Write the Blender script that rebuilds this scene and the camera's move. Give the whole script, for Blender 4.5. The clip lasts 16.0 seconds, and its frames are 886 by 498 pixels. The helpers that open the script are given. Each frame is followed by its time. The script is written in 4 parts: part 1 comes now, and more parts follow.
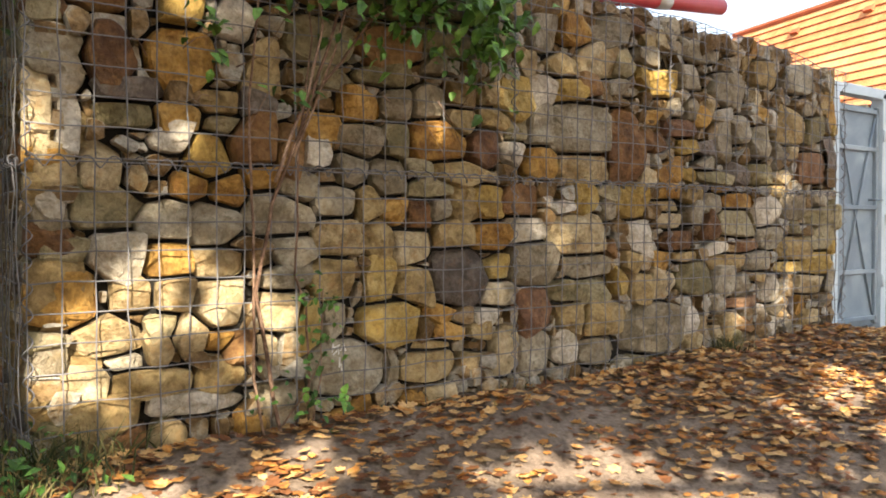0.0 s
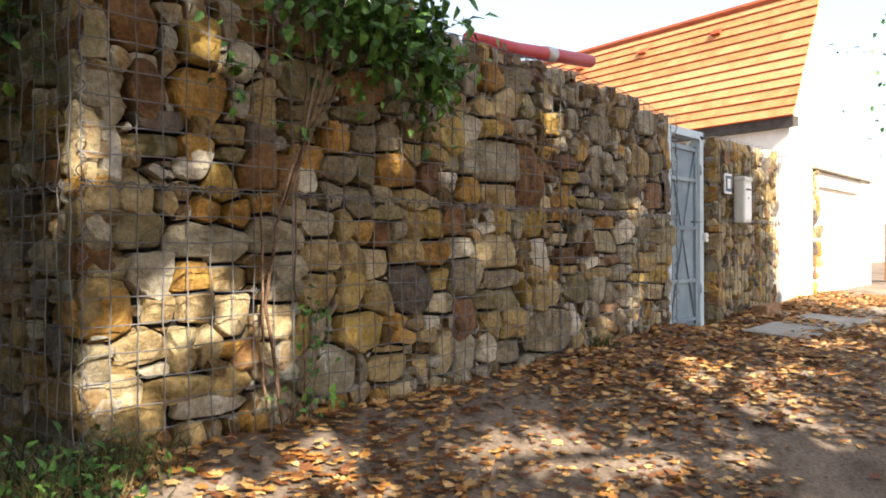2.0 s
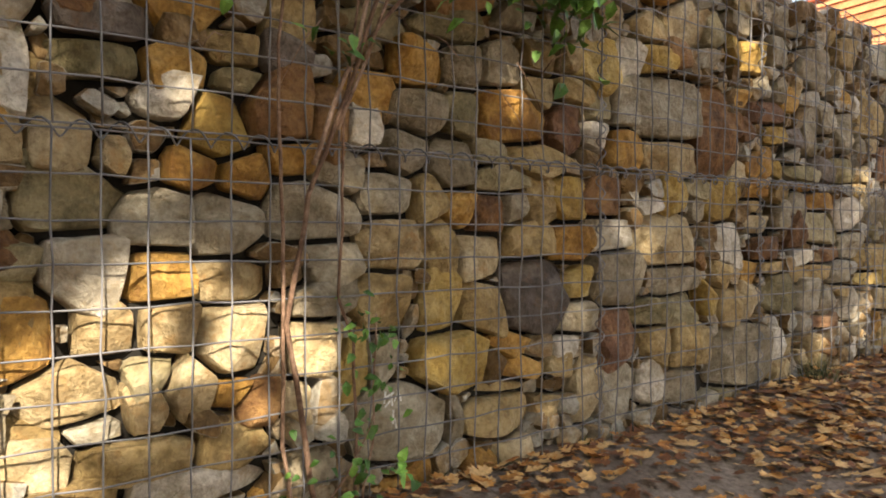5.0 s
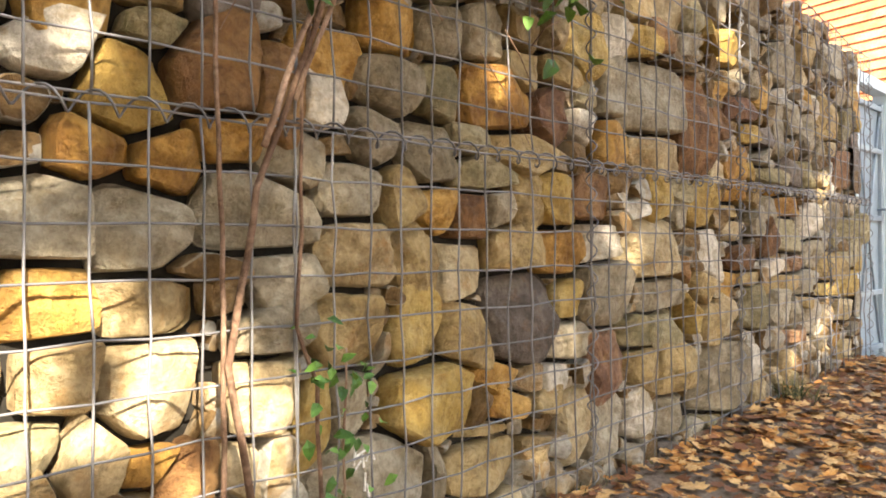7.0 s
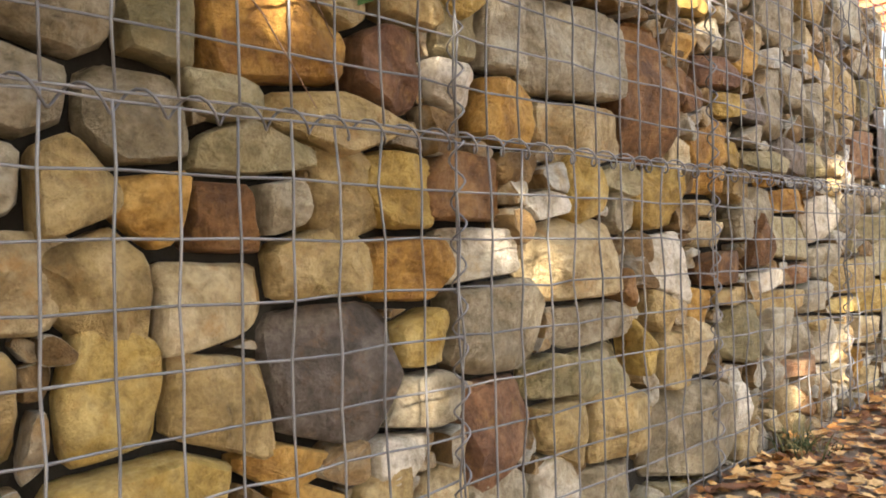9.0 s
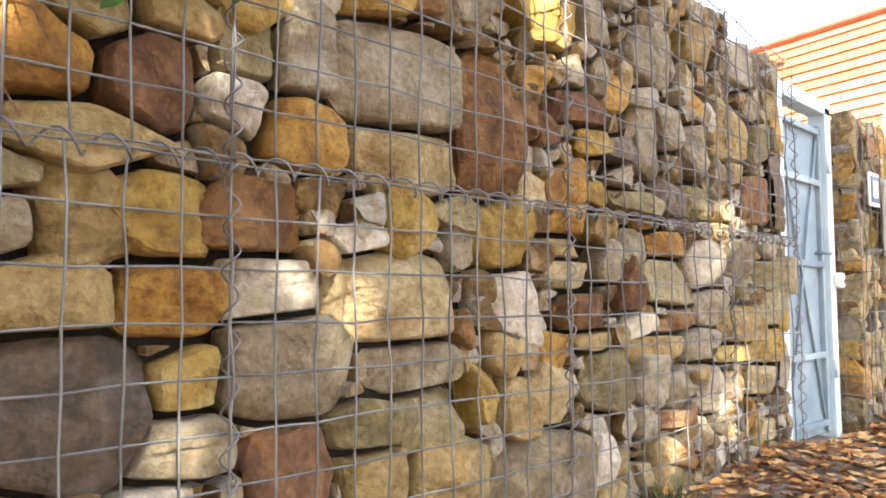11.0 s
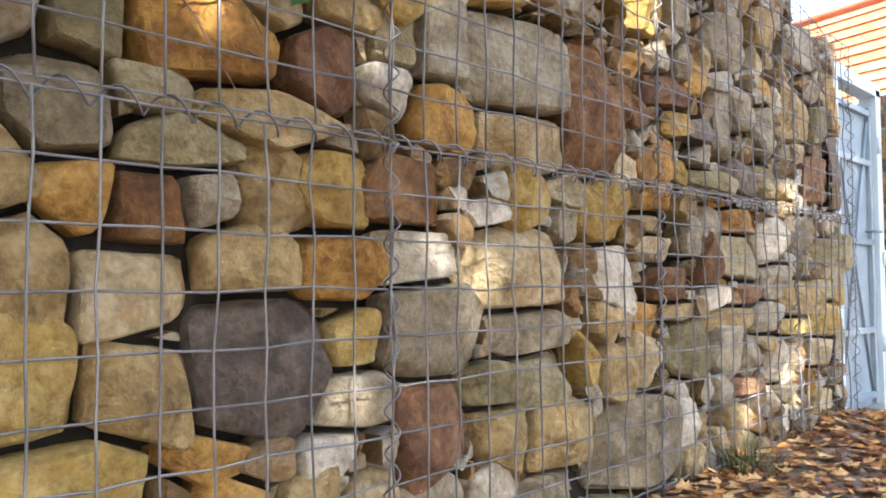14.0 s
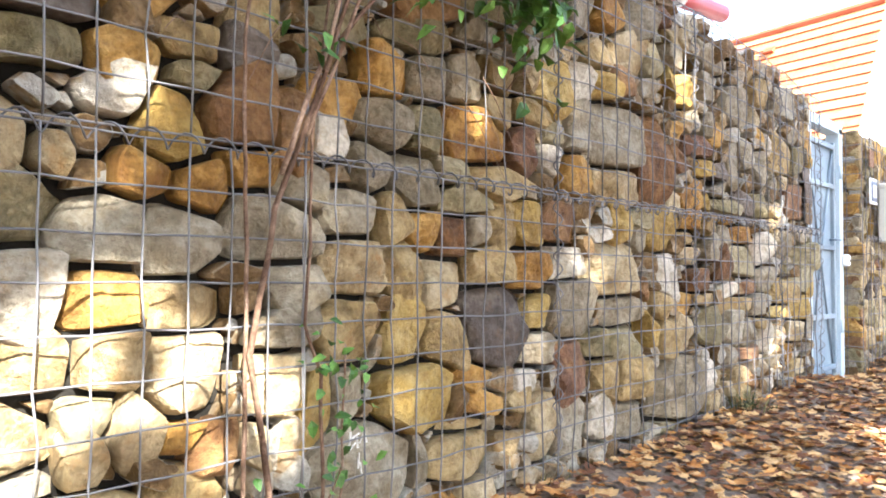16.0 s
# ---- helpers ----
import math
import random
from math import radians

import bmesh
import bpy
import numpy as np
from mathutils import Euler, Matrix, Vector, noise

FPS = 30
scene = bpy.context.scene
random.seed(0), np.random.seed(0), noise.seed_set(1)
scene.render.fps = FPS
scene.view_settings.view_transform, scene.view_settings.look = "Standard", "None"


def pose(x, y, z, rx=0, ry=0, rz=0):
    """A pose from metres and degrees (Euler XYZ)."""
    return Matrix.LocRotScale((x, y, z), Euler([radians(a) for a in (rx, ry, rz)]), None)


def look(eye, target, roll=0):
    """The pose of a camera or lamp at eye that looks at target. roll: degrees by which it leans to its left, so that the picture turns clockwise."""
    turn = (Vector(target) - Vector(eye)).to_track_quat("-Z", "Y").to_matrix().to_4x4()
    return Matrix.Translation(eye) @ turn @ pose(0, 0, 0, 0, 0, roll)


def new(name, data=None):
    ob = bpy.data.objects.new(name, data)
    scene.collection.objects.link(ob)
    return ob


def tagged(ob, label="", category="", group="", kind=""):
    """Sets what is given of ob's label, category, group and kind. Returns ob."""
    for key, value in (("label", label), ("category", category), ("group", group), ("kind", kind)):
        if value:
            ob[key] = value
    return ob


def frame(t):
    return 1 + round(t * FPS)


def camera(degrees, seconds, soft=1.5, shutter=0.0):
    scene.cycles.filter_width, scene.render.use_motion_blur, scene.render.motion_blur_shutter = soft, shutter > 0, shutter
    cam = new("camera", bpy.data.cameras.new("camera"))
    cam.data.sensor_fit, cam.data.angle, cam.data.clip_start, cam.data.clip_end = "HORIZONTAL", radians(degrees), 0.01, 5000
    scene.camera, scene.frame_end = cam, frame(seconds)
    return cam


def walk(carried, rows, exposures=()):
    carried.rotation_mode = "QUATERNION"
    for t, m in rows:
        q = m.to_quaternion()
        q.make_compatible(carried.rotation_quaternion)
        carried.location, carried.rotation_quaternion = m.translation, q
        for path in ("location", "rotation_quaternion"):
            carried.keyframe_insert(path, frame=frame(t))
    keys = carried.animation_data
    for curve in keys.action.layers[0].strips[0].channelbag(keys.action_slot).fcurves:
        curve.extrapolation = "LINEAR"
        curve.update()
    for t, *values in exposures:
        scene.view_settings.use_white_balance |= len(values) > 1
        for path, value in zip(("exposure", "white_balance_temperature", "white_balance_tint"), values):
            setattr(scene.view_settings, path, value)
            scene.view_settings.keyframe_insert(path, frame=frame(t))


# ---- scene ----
def aim(x, y, z, heading, pitch, lean):
    """Camera pose from a compass heading in the plan, a pitch and a lean, in degrees."""
    h, p, r = radians(heading), radians(pitch), radians(lean)
    f = Vector((math.cos(h) * math.cos(p), math.sin(h) * math.cos(p), math.sin(p)))
    side = Vector((math.sin(h), -math.cos(h), 0))
    up = side.cross(f)
    s, u = side * math.cos(r) + up * math.sin(r), up * math.cos(r) - side * math.sin(r)
    return Matrix(((s.x, u.x, -f.x, x), (s.y, u.y, -f.y, y), (s.z, u.z, -f.z, z), (0, 0, 0, 1)))


cam = camera(58.0, 16.0, soft=1.8)
PATH = [
    (0, aim(-0.433, -2.859, 0.776, 54.76, -1.46, -0.04)),
    (0.5, aim(-0.919, -3.234, 0.911, 52.06, -2.25, 0.33)),
    (1, aim(-1.349, -3.185, 0.803, 46.66, -0.60, 0.29)),
    (1.5, aim(-1.446, -2.982, 0.860, 40.75, -0.45, -0.19)),
    (2, aim(-1.365, -2.755, 0.779, 39.99, -0.20, -0.31)),
    (2.5, aim(-1.126, -2.706, 0.865, 45.29, -1.47, -0.53)),
    (3, aim(-0.937, -2.480, 0.798, 45.04, -0.91, 0.08)),
    (3.5, aim(-0.756, -2.271, 0.792, 40.19, -0.65, 0.26)),
    (4, aim(-0.523, -2.136, 0.816, 48.72, -0.73, -0.05)),
    (4.2, aim(-0.457, -2.102, 0.769, 51.06, -0.44, 0.17)),
    (6.3, aim(-0.130, -1.430, 0.785, 48.14, -2.26, 0.11)),
    (6.5, aim(-0.112, -1.378, 0.756, 47.23, -1.09, -0.24)),
    (7, aim(-0.099, -1.342, 0.754, 43.02, -0.04, -0.34)),
    (7.5, aim(0.026, -1.274, 0.750, 41.62, 0.26, -0.46)),
    (8, aim(0.275, -1.211, 0.724, 43.84, 1.32, -0.08)),
    (8.2, aim(0.434, -1.205, 0.749, 46.73, 0.04, -1.90)),
    (10.3, aim(1.031, -1.094, 0.776, 42.60, 2.34, -0.01)),
    (10.5, aim(1.089, -1.182, 0.734, 44.03, 4.20, -0.43)),
    (11, aim(1.173, -1.326, 0.734, 43.41, 3.94, -0.30)),
    (11.5, aim(1.198, -1.309, 0.738, 39.38, 3.29, -0.31)),
    (12, aim(1.265, -1.336, 0.738, 37.01, 3.08, -0.23)),
    (12.5, aim(1.277, -1.322, 0.730, 33.11, 3.03, -0.28)),
    (13, aim(1.251, -1.356, 0.732, 35.85, 2.69, -0.25)),
    (13.5, aim(1.106, -1.267, 0.751, 44.38, 1.59, 0.13)),
    (14, aim(0.874, -1.245, 0.704, 44.25, 2.68, -0.26)),
    (14.5, aim(0.676, -1.341, 0.705, 44.42, 2.31, -0.01)),
    (15, aim(0.354, -1.343, 0.632, 42.78, 4.14, 0.07)),
    (15.5, aim(-0.081, -1.455, 0.714, 41.12, 1.45, 0.20)),
    (16, aim(-0.340, -1.559, 0.717, 41.77, 1.97, 0.35)),
]
walk(cam, PATH, exposures=[(0, 2.2, 6350, 10), (0.6, 2.35, 5900, 10), (1.2, 2.0, 6150, 10), (2.5, 1.78, 6150, 10), (4.2, 1.72, 6400, 10), (6.4, 2.85, 6450, 10), (8.0, 3.0, 6350, 10), (10.5, 3.2, 6350, 10), (12.0, 3.1, 5450, 10), (13.5, 3.0, 5600, 10), (14.5, 3.2, 5600, 10), (15.0, 3.42, 5500, 10), (15.5, 3.45, 5450, 10), (16.0, 3.35, 5450, 10)])

# ---- light ----
SUN = Vector((-0.35, -0.75, 0.56)).normalized()
world = bpy.data.worlds.new("sky")
scene.world = world
world.use_nodes = True
wn = world.node_tree
sky = wn.nodes.new("ShaderNodeTexSky")
sky.sky_type = "NISHITA"
sky.sun_disc = False
sky.sun_elevation = math.asin(SUN.z)
sky.sun_rotation = math.atan2(SUN.x, SUN.y)
sky.dust_density = 4.0
sky.air_density = 1.0
sky.ozone_density = 0.6
thin = wn.nodes.new("ShaderNodeMix")
thin.data_type, thin.blend_type = "RGBA", "ADD"
thin.inputs[0].default_value = 1.0
thin.inputs[7].default_value = (3.0, 3.0, 3.0, 1)  # bright thin haze all over the sky
wn.links.new(sky.outputs[0], thin.inputs[6])
wn.links.new(thin.outputs[2], wn.nodes["Background"].inputs[0])
wn.nodes["Background"].inputs[1].default_value = 0.06
sun = new("sun", bpy.data.lights.new("sun", "SUN"))
sun.data.energy = 4.9
sun.data.angle = radians(0.55)
sun.data.color = (1.0, 0.86, 0.66)
sun.matrix_world = look(SUN * 30, (0, 0, 0))


# ---- materials ----
def mat(name, colors, rough=0.85, metal=0.0, scale=6.0, bump=0.35, fine=48.0, vary=0.25, island=False, spec=0.3, distance=0.006, stain=None, grain=0.8):
    """Node material: colours mixed by noise at two scales, a random shift for each object or island, and a bump."""
    m = bpy.data.materials.new(name)
    m.use_nodes = True
    t = m.node_tree
    bs = t.nodes["Principled BSDF"]
    bs.inputs["Roughness"].default_value = rough
    bs.inputs["Metallic"].default_value = metal
    bs.inputs["Specular IOR Level"].default_value = spec
    tc = t.nodes.new("ShaderNodeTexCoord")
    rnd = t.nodes.new("ShaderNodeNewGeometry" if island else "ShaderNodeObjectInfo")
    rout = rnd.outputs["Random Per Island"] if island else rnd.outputs["Random"]
    mp = t.nodes.new("ShaderNodeVectorMath")
    mp.operation = "MULTIPLY_ADD"
    mp.inputs[1].default_value = (1, 1, 1)
    comb = t.nodes.new("ShaderNodeCombineXYZ")
    mul = t.nodes.new("ShaderNodeMath")
    mul.operation = "MULTIPLY"
    mul.inputs[1].default_value = 37.0
    t.links.new(rout, mul.inputs[0])
    for k in range(3):
        t.links.new(mul.outputs[0], comb.inputs[k])
    t.links.new(tc.outputs["Object"], mp.inputs[0])
    t.links.new(comb.outputs[0], mp.inputs[2])
    n1 = t.nodes.new("ShaderNodeTexNoise")
    n1.inputs["Scale"].default_value = scale
    n1.inputs["Detail"].default_value = 6
    n1.inputs["Roughness"].default_value = 0.6
    n1.inputs["Distortion"].default_value = 0.6
    n2 = t.nodes.new("ShaderNodeTexNoise")
    n2.inputs["Scale"].default_value = fine
    n2.inputs["Detail"].default_value = 9
    n2.inputs["Roughness"].default_value = 0.68
    t.links.new(mp.outputs[0], n1.inputs["Vector"])
    t.links.new(mp.outputs[0], n2.inputs["Vector"])
    ramp = t.nodes.new("ShaderNodeValToRGB")
    cr = ramp.color_ramp
    cr.elements[0].position, cr.elements[1].position = 0.34, 0.68
    cr.elements[0].color, cr.elements[1].color = (*colors[0], 1), (*colors[-1], 1)
    for k, c in enumerate(colors[1:-1]):
        e = cr.elements.new(0.30 + 0.42 * (k + 1) / (len(colors) - 1))
        e.color = (*c, 1)
    add = t.nodes.new("ShaderNodeMath")
    add.operation = "MULTIPLY_ADD"
    add.inputs[1].default_value = vary
    t.links.new(rout, add.inputs[0])
    sub = t.nodes.new("ShaderNodeMath")
    sub.operation = "SUBTRACT"
    sub.inputs[1].default_value = vary / 2
    t.links.new(n1.outputs[0], sub.inputs[0])
    t.links.new(sub.outputs[0], add.inputs[2])
    t.links.new(add.outputs[0], ramp.inputs[0])
    mix = t.nodes.new("ShaderNodeMix")
    mix.data_type, mix.blend_type = "RGBA", "MULTIPLY"
    mix.inputs[0].default_value = grain
    r2 = t.nodes.new("ShaderNodeValToRGB")
    r2.color_ramp.elements[0].position, r2.color_ramp.elements[1].position = 0.33, 0.58
    r2.color_ramp.elements[0].color, r2.color_ramp.elements[1].color = (0.45, 0.42, 0.38, 1), (1, 1, 1, 1)
    t.links.new(n2.outputs[0], r2.inputs[0])
    t.links.new(ramp.outputs[0], mix.inputs[6])
    t.links.new(r2.outputs[0], mix.inputs[7])
    out = mix.outputs[2]
    if stain:
        n3 = t.nodes.new("ShaderNodeTexNoise")
        n3.inputs["Scale"].default_value = scale * 1.7
        n3.inputs["Detail"].default_value = 8
        n3.inputs["Roughness"].default_value = 0.7
        off = t.nodes.new("ShaderNodeVectorMath")
        off.inputs[1].default_value = (5.3, 9.1, 2.7)
        t.links.new(mp.outputs[0], off.inputs[0])
        t.links.new(off.outputs[0], n3.inputs["Vector"])
        r3 = t.nodes.new("ShaderNodeValToRGB")
        r3.color_ramp.elements[0].position, r3.color_ramp.elements[1].position = 0.54, 0.70
        t.links.new(n3.outputs[0], r3.inputs[0])
        mx = t.nodes.new("ShaderNodeMix")
        mx.data_type = "RGBA"
        fac = t.nodes.new("ShaderNodeMath")
        fac.operation = "MULTIPLY"
        fac.inputs[1].default_value = 0.75
        t.links.new(r3.outputs[0], fac.inputs[0])
        t.links.new(fac.outputs[0], mx.inputs[0])
        t.links.new(out, mx.inputs[6])
        mx.inputs[7].default_value = (*stain, 1)
        out = mx.outputs[2]
    t.links.new(out, bs.inputs["Base Color"])
    if bump:
        sm = t.nodes.new("ShaderNodeMath")
        sm.operation = "MULTIPLY_ADD"
        sm.inputs[1].default_value = 0.9
        t.links.new(n1.outputs[0], sm.inputs[0])
        t.links.new(n2.outputs[0], sm.inputs[2])
        bp = t.nodes.new("ShaderNodeBump")
        bp.inputs["Strength"].default_value = bump
        bp.inputs["Distance"].default_value = distance
        t.links.new(sm.outputs[0], bp.inputs["Height"])
        t.links.new(bp.outputs[0], bs.inputs["Normal"])
    return m


TAN = mat("tan_sandstone", [(0.20, 0.135, 0.05), (0.37, 0.27, 0.115), (0.45, 0.345, 0.175)], stain=(0.27, 0.15, 0.045), bump=1.0, distance=0.02, scale=10.0, rough=0.72, spec=0.4)
PALE = mat("pale_sandstone", [(0.40, 0.35, 0.26), (0.56, 0.51, 0.42), (0.66, 0.62, 0.54)], stain=(0.36, 0.26, 0.13), bump=1.0, distance=0.02, scale=10.0, rough=0.72, spec=0.4)
CREAM = mat("cream_sandstone", [(0.29, 0.21, 0.10), (0.46, 0.365, 0.205), (0.54, 0.45, 0.29)], stain=(0.34, 0.19, 0.06), bump=1.0, distance=0.02, scale=10.0, rough=0.72, spec=0.4)
GREY = mat("grey_sandstone", [(0.19, 0.155, 0.095), (0.31, 0.265, 0.185), (0.41, 0.37, 0.285)], stain=(0.24, 0.18, 0.09), bump=1.0, distance=0.02, scale=10.0, rough=0.72, spec=0.4)
DARK = mat("dark_purple_stone", [(0.075, 0.06, 0.048), (0.15, 0.122, 0.10), (0.235, 0.20, 0.175)], stain=(0.17, 0.10, 0.05), bump=1.0, distance=0.02, scale=10.0, rough=0.72, spec=0.4)
OCHRE = mat("ochre_sandstone", [(0.25, 0.125, 0.022), (0.43, 0.245, 0.052), (0.52, 0.33, 0.10)], stain=(0.19, 0.08, 0.02), bump=1.0, distance=0.02, scale=10.0, rough=0.72, spec=0.4)
YELLOW = mat("yellow_sandstone", [(0.27, 0.17, 0.035), (0.42, 0.29, 0.075), (0.50, 0.38, 0.15)], stain=(0.33, 0.19, 0.04), bump=1.0, distance=0.02, scale=10.0, rough=0.72, spec=0.4)
BROWN = mat("brown_ironstone", [(0.10, 0.045, 0.014), (0.20, 0.10, 0.034), (0.28, 0.16, 0.06)], stain=(0.30, 0.165, 0.05), bump=1.0, distance=0.02, scale=10.0, rough=0.72, spec=0.4)
RED = mat("red_brown_stone", [(0.12, 0.055, 0.025), (0.23, 0.12, 0.06), (0.32, 0.20, 0.11)], stain=(0.30, 0.17, 0.06), bump=1.0, distance=0.02, scale=10.0, rough=0.72, spec=0.4)
OLIVE = mat("olive_grey_stone", [(0.16, 0.135, 0.065), (0.28, 0.235, 0.125), (0.37, 0.32, 0.20)], stain=(0.22, 0.17, 0.07), bump=1.0, distance=0.02, scale=10.0, rough=0.72, spec=0.4)
MIXED = mat("small_stone_mix", [(0.15, 0.09, 0.03), (0.30, 0.20, 0.09), (0.36, 0.30, 0.21), (0.40, 0.38, 0.33)], island=True, vary=0.5, bump=1.0, distance=0.02, scale=10.0, rough=0.72, spec=0.4)
KINDS = [TAN, CREAM, GREY, OCHRE, YELLOW, BROWN, OLIVE, TAN, GREY, CREAM, DARK, PALE]
# near-black on purpose: the shade in the gaps between stones is painted in
CORE = mat("gap_shade_core", [(0.008, 0.007, 0.005), (0.02, 0.016, 0.011)], scale=9, bump=0.8)
WIRE = mat("galvanised_wire", [(0.11, 0.11, 0.12), (0.21, 0.21, 0.225)], rough=0.5, metal=0.2, fine=200, bump=0.0, spec=0.5, grain=0.3)
SOIL = mat("dry_soil", [(0.12, 0.09, 0.07), (0.21, 0.165, 0.13), (0.28, 0.225, 0.18)], rough=1.0, scale=2.2, fine=45, bump=0.9, spec=0.1, distance=0.015, stain=(0.11, 0.085, 0.05))
LEAF = mat("fallen_leaf", [(0.16, 0.065, 0.025), (0.36, 0.15, 0.035), (0.52, 0.25, 0.06), (0.60, 0.38, 0.16)], rough=0.7, island=True, vary=0.75, scale=12, bump=0.3)
GREEN = mat("green_leaf", [(0.04, 0.10, 0.014), (0.08, 0.185, 0.028), (0.14, 0.28, 0.05)], rough=0.5, island=True, vary=0.6, scale=10, bump=0.2)
GRASS = mat("dry_grass", [(0.03, 0.045, 0.013), (0.08, 0.085, 0.025), (0.22, 0.18, 0.075)], rough=0.8, island=True, vary=0.7, bump=0)
STEM = mat("woody_stem", [(0.12, 0.07, 0.045), (0.25, 0.16, 0.11), (0.34, 0.24, 0.18)], scale=20, bump=0.95, distance=0.012)
BARK = mat("tree_bark", [(0.05, 0.038, 0.028), (0.12, 0.09, 0.07)], scale=8, bump=0.9)
STEEL = mat("blue_grey_painted_steel", [(0.15, 0.20, 0.255), (0.20, 0.26, 0.315), (0.26, 0.315, 0.365)], rough=0.45, scale=3, fine=90, bump=0.06, spec=0.5, grain=0.12)
POST = mat("light_blue_painted_post", [(0.42, 0.52, 0.60), (0.52, 0.61, 0.68)], rough=0.4, scale=4, fine=90, bump=0.05, spec=0.5, grain=0.1)
WHITE = mat("white_render", [(0.70, 0.69, 0.66), (0.80, 0.79, 0.77)], scale=2, fine=80, bump=0.25, rough=0.9, grain=0.2)
PLASTIC = mat("white_plastic", [(0.72, 0.73, 0.74), (0.80, 0.80, 0.80)], rough=0.35, bump=0.0, spec=0.5, grain=0.05)
BOXGREY = mat("grey_plastic_box", [(0.52, 0.53, 0.50), (0.62, 0.63, 0.60)], rough=0.45, bump=0.03, grain=0.08)
SIGNBLUE = mat("dark_blue_enamel", [(0.02, 0.035, 0.09), (0.03, 0.05, 0.12)], rough=0.3, bump=0, spec=0.5, grain=0.05)
TILE = mat("orange_clay_tile", [(0.52, 0.21, 0.08), (0.63, 0.29, 0.12), (0.69, 0.36, 0.17)], scale=1.5, fine=25, bump=0.3, rough=0.8)
TILEDARK = mat("red_clay_tile_edge", [(0.30, 0.07, 0.03), (0.40, 0.11, 0.05)], scale=3, bump=0.3)
WOOD = mat("dark_eaves_wood", [(0.035, 0.03, 0.03), (0.08, 0.07, 0.065)], scale=5, bump=0.3)
BOARD = mat("brown_timber", [(0.20, 0.10, 0.05), (0.32, 0.18, 0.09)], scale=5, bump=0.3)
PIPE = mat("red_plastic_pipe", [(0.40, 0.03, 0.04), (0.50, 0.05, 0.06)], rough=0.4, bump=0.02, spec=0.5, grain=0.1)
BAND = mat("silver_tape", [(0.45, 0.45, 0.45), (0.60, 0.60, 0.60)], rough=0.35, metal=0.5, bump=0.1, grain=0.1)
CONCRETE = mat("worn_concrete", [(0.22, 0.20, 0.18), (0.34, 0.32, 0.29), (0.40, 0.38, 0.35)], scale=4, fine=70, bump=0.5, stain=(0.17, 0.14, 0.10))
CHALK = mat("white_chalk", [(0.72, 0.71, 0.68), (0.80, 0.79, 0.77)], bump=0.1)


# ---- helpers for meshes ----
def mesh_object(name, verts, faces, material, parent=None, label="", smooth=False, sharp=0):
    me = bpy.data.meshes.new(name)
    me.from_pydata([tuple(v) for v in verts], [], faces)
    me.materials.append(material)
    if smooth:
        me.polygons.foreach_set("use_smooth", [True] * len(me.polygons))
        if sharp:
            me.set_sharp_from_angle(angle=radians(sharp))
    me.update()
    ob = new(name, me)
    ob.parent = parent
    return tagged(ob, label) if label else ob


def part(name, bm, material, parent, label="", smooth=False):
    me = bpy.data.meshes.new(name)
    bm.to_mesh(me)
    bm.free()
    me.materials.append(material)
    if smooth:
        me.polygons.foreach_set("use_smooth", [True] * len(me.polygons))
    ob = new(name, me)
    ob.parent = parent
    return tagged(ob, label) if label else ob


def box_bm(x0, y0, z0, x1, y1, z1, bevel=0.004, bm=None):
    bm = bm or bmesh.new()
    r = bmesh.ops.create_cube(bm, size=1)
    for v in r["verts"]:
        v.co = Vector((x0 + (v.co.x + 0.5) * (x1 - x0), y0 + (v.co.y + 0.5) * (y1 - y0), z0 + (v.co.z + 0.5) * (z1 - z0)))
    if bevel:
        es = list({e for v in r["verts"] for e in v.link_edges})
        bmesh.ops.bevel(bm, geom=es, offset=bevel, segments=2, affect="EDGES", profile=0.5)
    return bm


def tube(points, radius, sides=5, verts=None, faces=None, taper=1.0):
    """Adds a tube along points to the lists."""
    verts = [] if verts is None else verts
    faces = [] if faces is None else faces
    n = len(points)
    base = len(verts)
    for i, p in enumerate(points):
        p = Vector(p)
        d = (Vector(points[min(i + 1, n - 1)]) - Vector(points[max(i - 1, 0)])).normalized()
        a = d.orthogonal().normalized() if abs(d.z) > 0.9 else d.cross(Vector((0, 0, 1))).normalized()
        b = d.cross(a)
        r = radius * (1 + (taper - 1) * i / max(1, n - 1))
        for k in range(sides):
            g = 2 * math.pi * k / sides
            verts.append(p + (a * math.cos(g) + b * math.sin(g)) * r)
    for i in range(n - 1):
        for k in range(sides):
            k2 = (k + 1) % sides
            faces.append((base + i * sides + k, base + i * sides + k2, base + (i + 1) * sides + k2, base + (i + 1) * sides + k))
    faces.append(tuple(base + k for k in reversed(range(sides))))
    faces.append(tuple(base + (n - 1) * sides + k for k in range(sides)))
    return verts, faces


def thing(name, label, category, at=(0, 0, 0), group="", kind=""):
    e = new(name)
    e.location = at
    return tagged(e, label, category, group, kind)


def smoothstep(a, b, x):
    t = min(1, max(0, (x - a) / (b - a)))
    return t * t * (3 - 2 * t)


